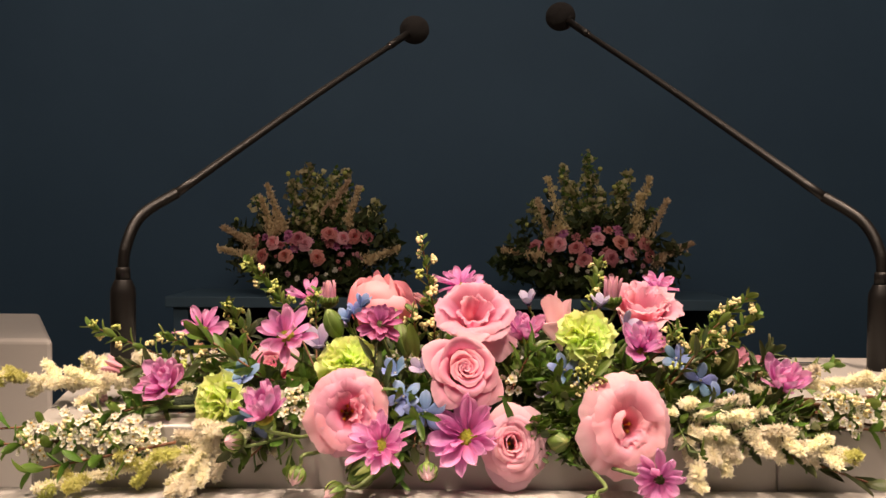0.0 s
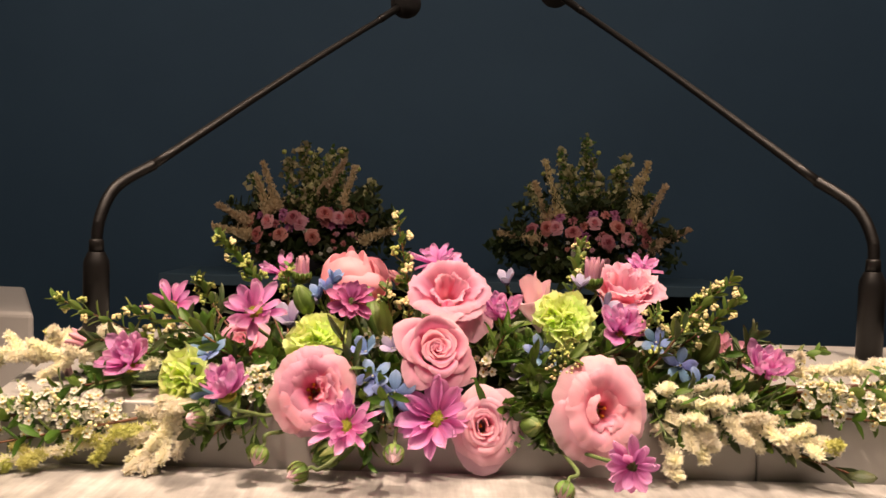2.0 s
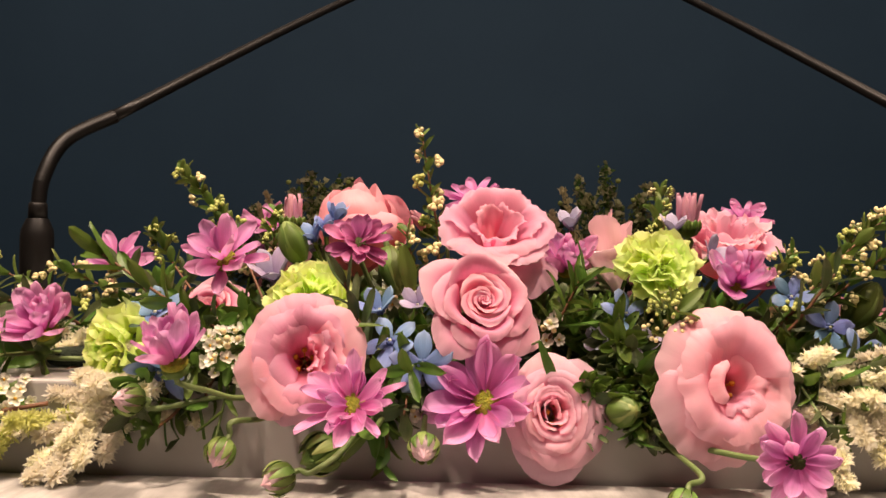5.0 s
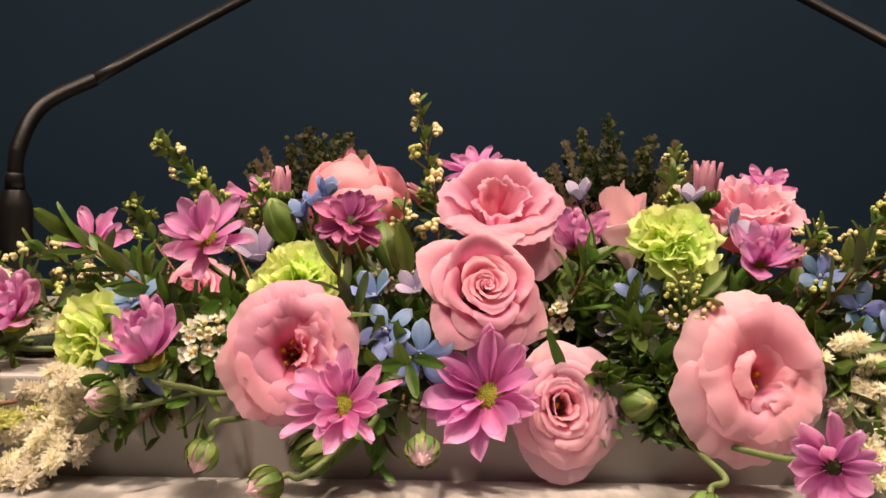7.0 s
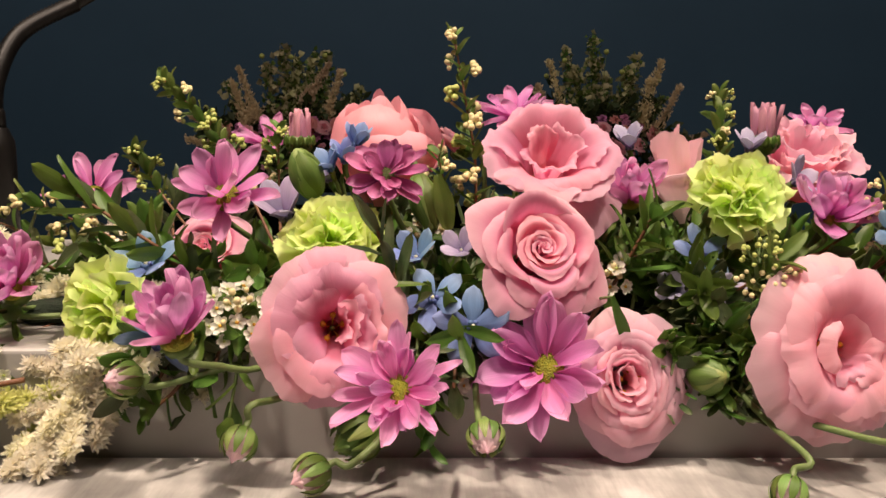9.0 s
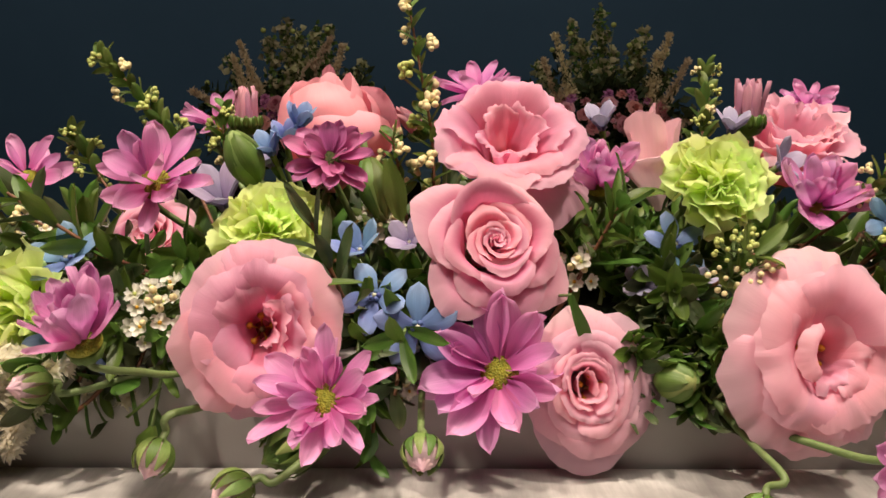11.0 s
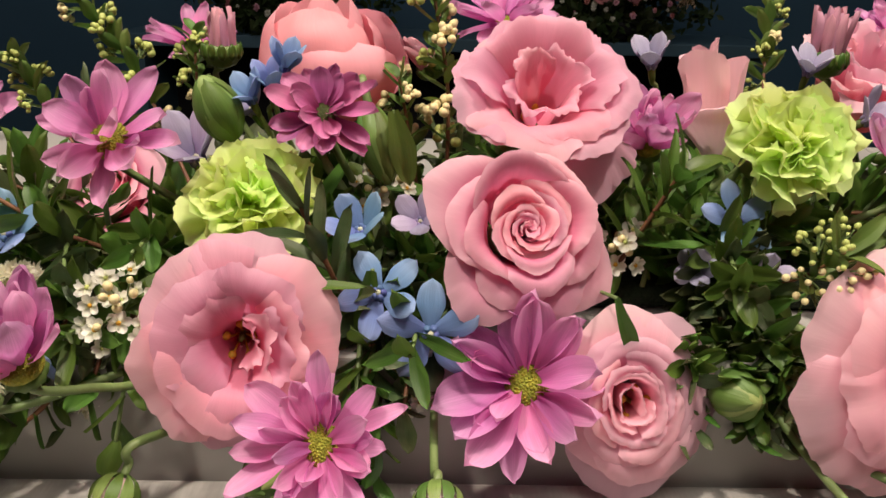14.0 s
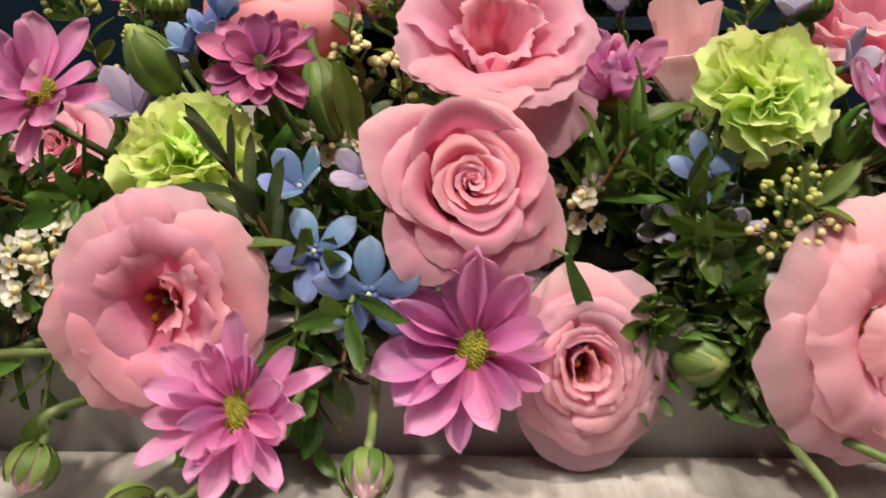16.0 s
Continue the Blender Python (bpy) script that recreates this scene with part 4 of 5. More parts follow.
def blossom_head(at, way, n=10, spread=0.02, seed=1, leaves=5, label="cluster of small white spirea blossoms", flat=0.45, buds=8, root=None):
    m = facing(at, way)
    f = empty("spirea_blossom_cluster", m, label, "flower", "white blossom clusters in the arrangement")
    g = random.Random(seed)
    n = int(n * 1.35)
    for k in range(n):
        q = math.sqrt((k + 0.5) / n) * spread
        a = k * 2.4 + g.uniform(-0.3, 0.3)
        p = Vector((q * math.cos(a), q * math.sin(a), -flat * q * q / spread + g.uniform(-0.005, 0.005)))
        s = g.uniform(0.75, 1.12)
        b = part("blossom", BLOSSOM, M_BLOSSOM, f, facing(p, (p.x * 25 + g.uniform(-0.4, 0.4), p.y * 25 + g.uniform(-0.4, 0.4), 1), g.uniform(0, 72)) @ Matrix.Diagonal((s, s, s, 1)))
        part("eye", ball("eye", 0.0009), M_YELLOW if k % 3 else M_BUDLIME, b, Matrix.Translation((0, 0, 0.0004)))
    if buds:
        bud_cluster(f, (0, 0, -0.008), (0, 0, 1), buds, 0.0017, spread * 0.85, g, M_BUDWHITE)
    for k in range(leaves):
        a = k * 2.4
        leaf_at(f, Vector((0, 0, -0.008)), (0, 0, 1), (math.cos(a), math.sin(a), -0.1), 0.022, 0.0042, M_LEAF, k)
    stem_to(f, m, root or root_for(at, 0.8), 0.001, None, (0, 0, -0.008), M_TWIG)
    return f


def astilbe(pts, side=10, length=0.035, seed=1, tips=0.25, label="feathery cream astilbe plume", density=70, thick=0.0045):
    """A feathery plume: a main stem and side branches, each thick with tiny florets."""
    g = random.Random(seed)
    base = Vector(pts[0])
    f = empty("astilbe_plume", Matrix.Translation(base), label, "flower", "astilbe plumes in the arrangement")
    loc = [Vector(p) - base for p in pts]
    part("stem", tube("stem", loc, 0.0011, 0.0006, 6), M_STEM, f)
    line = smooth_line(loc, 12)

    def florets(path, count, fat):
        V, F, U = [], [], []
        for k in range(count):
            s = g.random() * (len(path) - 1.001)
            i = int(s)
            q = path[i].lerp(path[i + 1], s - i)
            taper = 1 - 0.6 * s / len(path)
            c = q + Vector((g.gauss(0, 1), g.gauss(0, 1), g.gauss(0, 1))) * fat * 0.42 * taper
            for j in range(6):
                d = Vector((g.gauss(0, 1), g.gauss(0, 1), g.gauss(0, 1))).normalized()
                w = d.orthogonal().normalized() * g.uniform(0.0004, 0.0008)
                ln = g.uniform(0.0026, 0.0062)
                o = len(V)
                V += [c - w * 0.6, c + w * 0.6, c + d * ln * 0.7 + w, c + d * ln, c + d * ln * 0.7 - w]
                U += [(0.2, 0), (0.8, 0), (1, 0.7), (0.5, 1), (0, 0.7)]
                F.append((o, o + 1, o + 2, o + 3, o + 4))
        return make("floret_mass", V, F, U, False)

    for k in range(side):
        s = 0.12 + 0.86 * (k + 0.5) / side
        i = min(int(s * (len(line) - 1)), len(line) - 2)
        d = (line[i + 1] - line[i]).normalized()
        sd = d.orthogonal().normalized()
        sd.rotate(Matrix.Rotation(k * 2.4 + g.uniform(-0.4, 0.4), 3, d))
        ln = length * (1.05 - 0.8 * s) * g.uniform(0.8, 1.15)
        e = line[i] + (d * 0.75 + sd * 0.75).normalized() * ln
        path = [line[i], line[i].lerp(e, 0.5) + sd * ln * 0.08, e]
        b = part("branch", tube("branch", path, 0.0005, 0.0003, 5, 4), M_STEM, f)
        green = s > 1 - tips
        part("floret_mass", florets(smooth_line(path, 6), int(3.2 * density * max(0.35, ln / length)), thick), M_ASTILBEGREEN if green else M_ASTILBE, b)["kind"] = "stuff"
    part("floret_mass", florets(line[int(len(line) * 0.45):], int(density * 4), thick), M_ASTILBEGREEN if tips > 0.6 else M_ASTILBE, f)["kind"] = "stuff"
    return f

# ---- the centrepiece on the lectern ----
foam = tagged(part("floral_foam", box(bmesh.new(), -0.25, 0.27, 0.745, 0.885, 1.1325, 1.144, 0.006), M_OASIS), "wet dark green floral foam block on the lectern", "floral foam")

PINKROSE = "fully open pink garden rose with a tight swirled heart"
garden_rose((0.020, 0.700, 1.182), (0.20, -0.86, 0.42), [
    (98, 62, 23, 42, 1.5, 0.05, 1.0), (196, 52, 18, 40.5, 3.5, 0.20, 3.0), (285, 55, 17, 39.5, 4.0, 0.22, 3.0), (15, 54, 18, 40.5, 3.5, 0.26, 3.0),
    (170, 52, 21, 39, 5.0, 0.28, 4.0), (250, 52, 20, 37.5, 5.5, 0.30, 4.0), (332, 52, 20.5, 37, 5.0, 0.34, 4.0), (152, 48, 25.5, 37, 6.0, 0.42, 5.0),
    (229, 46, 24.5, 35, 6.5, 0.38, 5.0), (290, 46, 23, 34, 6.0, 0.36, 4.5), (322, 46, 25, 33, 6.5, 0.40, 5.0), (58, 60, 23.5, 38, 2.5, 0.08, 2.0)], M_ROSE, PINKROSE)
rose_bud((-0.064, 0.805, 1.192), (0.06, -0.15, 1.0), 0.033, 0.066, 9, 120, M_SALMON, "half-open salmon pink rose among the blooms", 0.0025, 0.03, 0.85)
rose_bud((0.114, 0.798, 1.184), (-0.16, -0.08, 1.0), 0.0150, 0.058, 6, 60, M_PALE, "pale pink rosebud with one curled petal", 0.007, 0.0, 0.72)
rose((-0.165, 0.800, 1.168), (-0.15, -0.75, 0.6), 1.05, 0, 20, M_ROSE, 0.9, "pink rose hidden under chrysanthemums")
rose((-0.325, 0.785, 1.152), (-0.3, -0.3, 0.9), 0.75, 0, 12, M_PALE, 0.7, "pale pink rose beside white blossom")
rose((0.355, 0.745, 1.128), (0.5, -0.6, 0.3), 0.75, 0, 14, M_ROSE, 0.9, "small pink rose under the white blossom")
rose((0.287, 0.81, 1.135), (0.1, -0.8, 0.4), 0.8, 0, 14, M_ROSE, 0.8, "pink rose deep in the foliage")

bowl_lisianthus((-0.075, 0.664, 1.151), (0.14, -0.95, 0.22), mixed([
    (150, 60, 25, 33, 3.0, 0.7, 0.9), (228, 60, 25, 32, 3.5, 0.7, 0.9), (62, 50, 24, 34, 2.0, 0.8, 0.8), (290, 50, 22, 33, 3.0, 1.0, 0.8),
    (188, 62, 18, 30, 1.5, 0.6, 1.0), (122, 50, 19, 32, 1.0, 0.8, 0.9), (12, 62, 21, 35, 1.5, 1.3, 0.6), (-10, 66, 16.5, 36, 1.2, 1.5, 0.55),
    (8, 74, 12, 36, 1.0, 1.7, 0.5), (-4, 84, 7.5, 34, 0.8, 1.6, 0.5)], 6, 20, 50, 28, 28, 6.5, 0.8, 0.75),
    M_LIS, "open pink lisianthus with ruffled petals and yellow anthers", (0.97, 1.06), 0.030)
bowl_lisianthus((0.028, 0.740, 1.227), (0.05, -0.68, 0.72), mixed([
    (318, 38, 29, 20, 13, 0.8, 0.7), (90, 58, 27, 42, 0.5, 1.5, 0.6), (155, 55, 26, 40, 1.5, 1.6, 0.6), (228, 55, 24, 36, 3.5, 1.6, 0.6),
    (302, 55, 24, 36, 3.5, 1.5, 0.6), (22, 55, 26, 40, 1.5, 1.6, 0.6), (120, 60, 14, 39, 0.8, 1.5, 0.55), (212, 60, 12, 35, 2.0, 1.6, 0.55),
    (308, 62, 12, 34, 2.0, 1.5, 0.55), (45, 55, 14, 39, 0.8, 1.5, 0.55)], 6, 8, 52, 30, 35, 3.5, 1.1, 0.6),
    M_LIS, "open pink lisianthus facing upwards", (1.06, 1.0), 0.036, 1.8, heart=0.7)
bowl_lisianthus((0.060, 0.684, 1.121), (0.04, -0.95, 0.28), [
    (k * 137.5 + 20, 72 - 18 * k / 21, 4.0 + 23 * (k / 21) ** 0.85, 36 - 9 * (k / 21) ** 2, 0.8 + 6.0 * (k / 21) ** 1.6, 0.4, 0.42 + 0.25 * k / 21) for k in range(22)],
    M_LISPALE, "pale pink many-petalled lisianthus hanging over the edge", (0.95, 1.15), 0.032, 1.9, (-0.003, 0.003), 1.5)
bowl_lisianthus((0.149, 0.666, 1.142), (0.08, -0.96, 0.24), mixed([
    (182, 58, 25, 35, 6, 1.0, 0.8), (128, 55, 27, 36, 4.5, 1.1, 0.8), (236, 54, 27, 33, 6, 1.1, 0.8), (62, 56, 30, 38, 3, 1.0, 0.9),
    (2, 60, 30, 34, 3, 1.0, 0.9), (300, 50, 27, 33, 3, 1.2, 0.8), (176, 62, 8, 36, 6, 0.7, 0.55), (22, 66, 19, 31, 1, 0.8, 0.9),
    (298, 52, 13, 31, 2.5, 1.8, 0.6), (334, 46, 18, 33, 2.5, 1.8, 0.7)], 6, 25, 50, 33, 26, 8, 1.1, 0.75),
    M_LISPALE, "large pink lisianthus with wavy petals and a yellow heart", (0.95, 1.07), 0.031)
lisianthus((0.200, 0.835, 1.228), (0.05, -0.40, 0.9), 1.0, 30, 14, M_LISPALE, "pale pink lisianthus opening upwards", 0.40, ruf=1.2)

MUM = "orchid pink spray chrysanthemum with a green disc"
daisy((0.0205, 0.691, 1.1255), (-0.08, -0.86, 0.48), 0.039, 30, (20, 40), (14, 8), "wild", M_MUM, M_DISC, "wide open orchid pink chrysanthemum with a yellow-green disc", curl=4)
daisy((-0.047, 0.640, 1.132), (-0.12, -0.76, 0.60), 0.0295, 0, (22, 42), (15, 9), "wild", M_MUM, M_DISC, "orchid pink chrysanthemum leaning out over the ledge", curl=5, via=[(-0.036, 0.672, 1.116)])
daisy((-0.056, 0.742, 1.213), (0.0, -0.80, 0.60), 0.0225, 0, (14, 40), (13, 9), "open", M_MUMDARK, M_DISCDARK, "small magenta chrysanthemum with a dark disc")
daisy((-0.139, 0.742, 1.202), (0.08, -0.74, 0.66), 0.036, 20, (26, 46), (10, 4), "wild", M_MUM, M_DISC, MUM, curl=2)
daisy((-0.239, 0.724, 1.158), (-0.12, -0.55, 0.80), 0.033, 0, (34, 55), (12, 9), "cup", M_MUM, M_DISC, "half-open orchid pink chrysanthemum seen from its side")
daisy((0.298, 0.735, 1.162), (0.05, -0.5, 0.85), 0.031, 0, (36, 56), (13, 9), "cup", M_MUM, M_DISC, "half-open orchid pink chrysanthemum above the astilbe")
daisy((-0.235, 0.822, 1.197), (0.15, -0.45, 0.88), 0.031, 0, (24, 45), (10, 4), "wild", M_MUM, M_DISC, MUM)
daisy((-0.137, 0.866, 1.226), (0.05, -0.35, 0.93), 0.029, 40, (28, 48), (10, 4), "wild", M_MUM, M_DISC, MUM)
daisy((-0.140, 0.655, 1.150), (-0.10, -0.42, 0.88), 0.031, 0, (46, 62), (13, 10), "cup", M_MUM, M_DISC, "half-open dusky pink chrysanthemum on a bent stem", via=[(-0.128, 0.672, 1.132), (-0.11, 0.70, 1.125)])
daisy((0.075, 0.766, 1.199), (-0.12, -0.42, 0.9), 0.026, 0, (40, 58), (13, 10), "cup", M_MUM, M_DISC, "dense orchid pink chrysanthemum between two blooms")
daisy((0.178, 0.752, 1.192), (0.10, -0.50, 0.85), 0.031, 0, (28, 50), (13, 11), "cup", M_MUM, M_DISC, "full orchid pink chrysanthemum beside a green carnation")
daisy((0.017, 0.808, 1.244), (0.0, -0.25, 0.96), 0.027, 0, (18, 40), (13, 8), "open", M_MUM, M_DISC, MUM)
daisy((0.161, 0.615, 1.114), (-0.22, -0.95, -0.05), 0.0225, 0, (18, 36), (12, 8), "open", M_MUM, M_DISCDARK, "orchid pink chrysanthemum with a dark heart on a long stem", via=[(0.15, 0.648, 1.108), (0.115, 0.70, 1.112)])
daisy((0.282, 0.81, 1.165), (0.0, -0.35, 0.9), 0.028, 0, (35, 50), (9, 5), "cup", M_MUMPALE, M_DISC, "pale pink chrysanthemum behind a green bud")
daisy((0.222, 0.872, 1.238), (0.1, -0.2, 0.95), 0.024, 0, (22, 44), (11, 8), "open", M_MUM, M_DISC, MUM)

GREENC = "lime green carnation with frilled petals"
carnation((-0.0835, 0.724, 1.190), (0.0, -0.72, 0.66), 0.027, 0, 28, GREENC)
carnation((0.131, 0.738, 1.208), (0.16, -0.86, 0.46), 0.0255, 40, 28, GREENC)
carnation((-0.200, 0.702, 1.149), (-0.62, -0.76, 0.15), 0.028, 80, 28, "lime green carnation turned to the side")

tweedia((-0.014, 0.690, 1.146), (0.05, -0.97, 0.2), 0.0175, 20)
tweedia((-0.032, 0.698, 1.157), (-0.25, -0.75, 0.55), 0.016, 50, 12)
tweedia((-0.040, 0.722, 1.172), (-0.3, -0.5, 0.75), 0.016, 0, 45)
tweedia((-0.018, 0.722, 1.176), (-0.2, -0.6, 0.6), 0.013, 0, 50, M_LILAC, "faded lilac star-shaped flower half closed")
tweedia((-0.079, 0.763, 1.218), (0.05, -0.4, 0.9), 0.0135, 0, 62, M_BLUE, "blue star-shaped flower with its petals held up")
tweedia((-0.073, 0.760, 1.226), (0.25, -0.3, 0.95), 0.0135, 40, 66, M_BLUE, "blue star-shaped flower with its petals held up")
tweedia((-0.086, 0.758, 1.214), (-0.3, -0.45, 0.9), 0.0135, 10, 58, M_BLUE, "blue star-shaped flower with its petals held up")
tweedia((-0.088, 0.768, 1.208), (-0.4, -0.4, 0.8), 0.015, 30, 50, M_LILAC, "faded lilac star-shaped flower half closed")
tweedia((0.091, 0.735, 1.155), (-0.2, -0.8, 0.4), 0.013, 0, 55, M_LILAC, "faded lilac star-shaped flower half closed")
tweedia((0.114, 0.727, 1.152), (0.1, -0.6, 0.7), 0.014, 0, 60, M_LILAC, "faded lilac star-shaped flower half closed")
tweedia((0.108, 0.745, 1.172), (0.2, -0.7, 0.6), 0.016, 20, 20)
tweedia((-0.158, 0.690, 1.140), (-0.2, -0.75, -0.5), 0.019, 10, 25)
tweedia((-0.172, 0.722, 1.168), (-0.2, -0.6, 0.7), 0.018, 40, 25)
tweedia((0.222, 0.722, 1.168), (0.2, -0.9, 0.3), 0.016, 0, 10)
tweedia((0.238, 0.718, 1.152), (0.4, -0.8, 0.1), 0.016, 30, 12)
tweedia((0.205, 0.735, 1.185), (0.0, -0.8, 0.5), 0.014, 60, 30)
tweedia((0.168, 0.775, 1.208), (0.6, -0.5, 0.5), 0.016, 0, 40, M_LILAC, "faded lilac star-shaped flower half closed")
tweedia((0.148, 0.792, 1.225), (0.1, -0.3, 0.9), 0.014, 0, 60, M_LILAC, "faded lilac star-shaped flower half closed")
tweedia((0.082, 0.80, 1.226), (-0.2, -0.3, 0.9), 0.015, 0, 60, M_LILAC, "faded lilac star-shaped flower half closed")
tweedia((-0.112, 0.768, 1.187), (-0.1, -0.5, 0.85), 0.022, 0, 62, M_LILAC, "wilted grey lilac flower in the shade")

PB = "half-closed pink chrysanthemum in a green cup"
mum_bud((-0.110, 0.812, 1.226), (0.02, -0.05, 1), 0.0115, 15, M_MUMPALE, PB)
mum_bud((0.162, 0.808, 1.228), (0.0, -0.05, 1), 0.0125, 17, M_MUMPALE, PB, 5)
mum_bud((-0.014, 0.802, 1.224), (-0.75, -0.2, 0.65), 0.0095, 13, M_MUMPALE, PB)
mum_bud((-0.290, 0.772, 1.165), (-0.85, -0.2, 0.4), 0.012, 14, M_MUMPALE, PB)
RB = "small round green bud with a pink tip on a bent stem"
round_bud((-0.114, 0.652, 1.104), (-0.25, -0.7, -0.75), 0.0078, [(-0.110, 0.660, 1.118), (-0.094, 0.685, 1.118)], (-0.07, 0.75, 1.135), RB)
round_bud((-0.083, 0.646, 1.093), (-0.85, -0.55, -0.25), 0.0085, [(-0.066, 0.650, 1.096), (-0.05, 0.675, 1.108)], (-0.04, 0.745, 1.136), RB)
round_bud((-0.011, 0.640, 1.111), (0.0, -0.92, -0.38), 0.0078, [(-0.012, 0.665, 1.108), (-0.012, 0.70, 1.118)], (-0.01, 0.745, 1.138), RB)
round_bud((-0.167, 0.668, 1.127), (-0.6, -0.8, 0.15), 0.0085, [(-0.15, 0.682, 1.121)], (-0.06, 0.74, 1.137), RB)
round_bud((0.118, 0.645, 1.085), (-0.4, -0.5, -0.75), 0.0078, [(0.128, 0.650, 1.098), (0.118, 0.685, 1.108)], (0.10, 0.745, 1.136), RB)
round_bud((-0.066, 0.672, 1.100), (-0.75, -0.6, -0.3), 0.0115, None, (-0.03, 0.745, 1.137), "plump green bud resting over the edge", False)
green_bud((0.097, 0.690, 1.123), (0.35, -0.80, 0.15), 0.0092, 0.020, None, (0.09, 0.76, 1.14), "smooth round green bud below the blooms")
GB = "closed green flower bud in pointed sepals"
green_bud((-0.098, 0.750, 1.213), (-0.35, -0.25, 0.9), 0.0086, 0.027, None, None, GB)
green_bud((0.250, 0.738, 1.182), (0.45, -0.2, 0.85), 0.0098, 0.030, None, None, GB)
green_bud((-0.036, 0.762, 1.196), (0.25, -0.35, -0.85), 0.0085, 0.032, None, (-0.03, 0.78, 1.16), "pale green bud hanging among the leaves")

# spirea twigs
twig([(-0.008, 0.785, 1.168), (-0.008, 0.786, 1.215), (-0.014, 0.788, 1.252), (-0.021, 0.795, 1.289)], 8, 18, 3, 0.013, 0.003, 0.0024, n=7, lime=0.35, start=0.15)
twig([(-0.12, 0.79, 1.165), (-0.150, 0.818, 1.215), (-0.172, 0.826, 1.242), (-0.192, 0.826, 1.264)], 8, 24, 5, 0.014, 0.0032, 0.0021, n=7, lime=0.6, start=0.2)
twig([(0.14, 0.80, 1.166), (0.150, 0.845, 1.215), (0.158, 0.87, 1.24), (0.164, 0.892, 1.263)], 6, 16, 8, 0.016, 0.0034, 0.0016, n=8, lime=0.9, start=0.3)
twig([(0.19, 0.755, 1.15), (0.205, 0.735, 1.175), (0.232, 0.732, 1.208), (0.268, 0.735, 1.240)], 8, 18, 11, 0.016, 0.0034, 0.0019, n=8, lime=0.3, start=0.25)
twig([(0.20, 0.765, 1.15), (0.218, 0.745, 1.185), (0.238, 0.74, 1.212), (0.256, 0.742, 1.232)], 8, 18, 31, 0.015, 0.0034, 0.0018, n=9, lime=0.2, start=0.3)
twig([(0.20, 0.76, 1.15), (0.225, 0.738, 1.180), (0.250, 0.728, 1.205), (0.272, 0.726, 1.226)], 7, 16, 32, 0.015, 0.0034, 0.0018, n=9, lime=0.3, start=0.35)
twig([(0.17, 0.77, 1.16), (0.195, 0.748, 1.19), (0.206, 0.738, 1.212)], 4, 8, 12, 0.014, 0.003, 0.0017, n=6, lime=0.3, start=0.5)
twig([(-0.20, 0.79, 1.155), (-0.255, 0.80, 1.17), (-0.30, 0.80, 1.188), (-0.335, 0.80, 1.203)], 7, 18, 14, 0.016, 0.0034, 0.002, n=8, lime=0.2, start=0.2)
twig([(-0.18, 0.80, 1.155), (-0.23, 0.80, 1.178), (-0.265, 0.795, 1.196)], 4, 10, 15, 0.015, 0.0034, 0.0021, n=9, lime=0.1, start=0.4)
twig([(-0.16, 0.80, 1.16), (-0.195, 0.825, 1.195), (-0.212, 0.832, 1.220)], 3, 10, 16, 0.015, 0.0034, 0.0018, n=7, lime=0.8, start=0.5)
twig([(-0.02, 0.79, 1.165), (-0.024, 0.785, 1.195), (-0.029, 0.782, 1.222)], 4, 8, 17, 0.013, 0.003, 0.0021, n=8, lime=0.0, start=0.4)
twig([(0.10, 0.745, 1.145), (0.116, 0.705, 1.162), (0.126, 0.690, 1.178)], 5, 6, 18, 0.022, 0.0042, 0.0017, label="spirea sprig with small round cream and lime buds", n=7, lime=0.5, start=0.58, spread=0.018)
twig([(-0.12, 0.80, 1.17), (-0.123, 0.815, 1.205), (-0.124, 0.82, 1.236)], 4, 8, 19, 0.013, 0.003, 0.0018, n=9, lime=0.5, start=0.5)
twig([(0.24, 0.80, 1.15), (0.30, 0.80, 1.158), (0.37, 0.79, 1.172)], 6, 20, 21, 0.016, 0.0036, 0.0017, n=7, lime=0.2, start=0.15)

# white blossom
blossom_head((-0.123, 0.694, 1.153), (0.0, -0.85, 0.55), 15, 0.018, 2)
blossom_head((-0.272, 0.682, 1.128), (-0.1, -0.85, 0.5), 25, 0.025, 3)
blossom_head((-0.305, 0.684, 1.131), (-0.2, -0.85, 0.4), 23, 0.024, 4)
blossom_head((-0.340, 0.688, 1.120), (-0.35, -0.8, 0.2), 20, 0.018, 5)
blossom_head((-0.250, 0.686, 1.122), (0.0, -0.85, 0.3), 22, 0.020, 6)
blossom_head((-0.018, 0.697, 1.122), (0.1, -0.9, 0.1), 9, 0.013, 7, 3, buds=14)
blossom_head((0.107, 0.700, 1.127), (0.2, -0.9, 0.1), 2, 0.005, 8, 2, buds=8)
blossom_head((0.340, 0.688, 1.152), (0.2, -0.85, 0.4), 14, 0.02, 9)
blossom_head((0.375, 0.70, 1.150), (0.3, -0.8, 0.4), 14, 0.02, 10)
blossom_head((0.315, 0.695, 1.128), (0.2, -0.9, 0.2), 11, 0.017, 11)
blossom_head((-0.145, 0.715, 1.112), (0.0, -0.9, 0.2), 4, 0.012, 12, 2, buds=14)
blossom_head((-0.125, 0.712, 1.115), (0.0, -0.9, 0.2), 3, 0.011, 13, 2, buds=14)
blossom_head((-0.035, 0.762, 1.183), (0.1, -0.7, 0.6), 7, 0.014, 14, 3, buds=6)
blossom_head((-0.17, 0.72, 1.115), (0.0, -0.9, 0.2), 4, 0.012, 15, 2, buds=14)
blossom_head((-0.225, 0.80, 1.172), (0.0, -0.6, 0.7), 10, 0.018, 16, 3, buds=10)
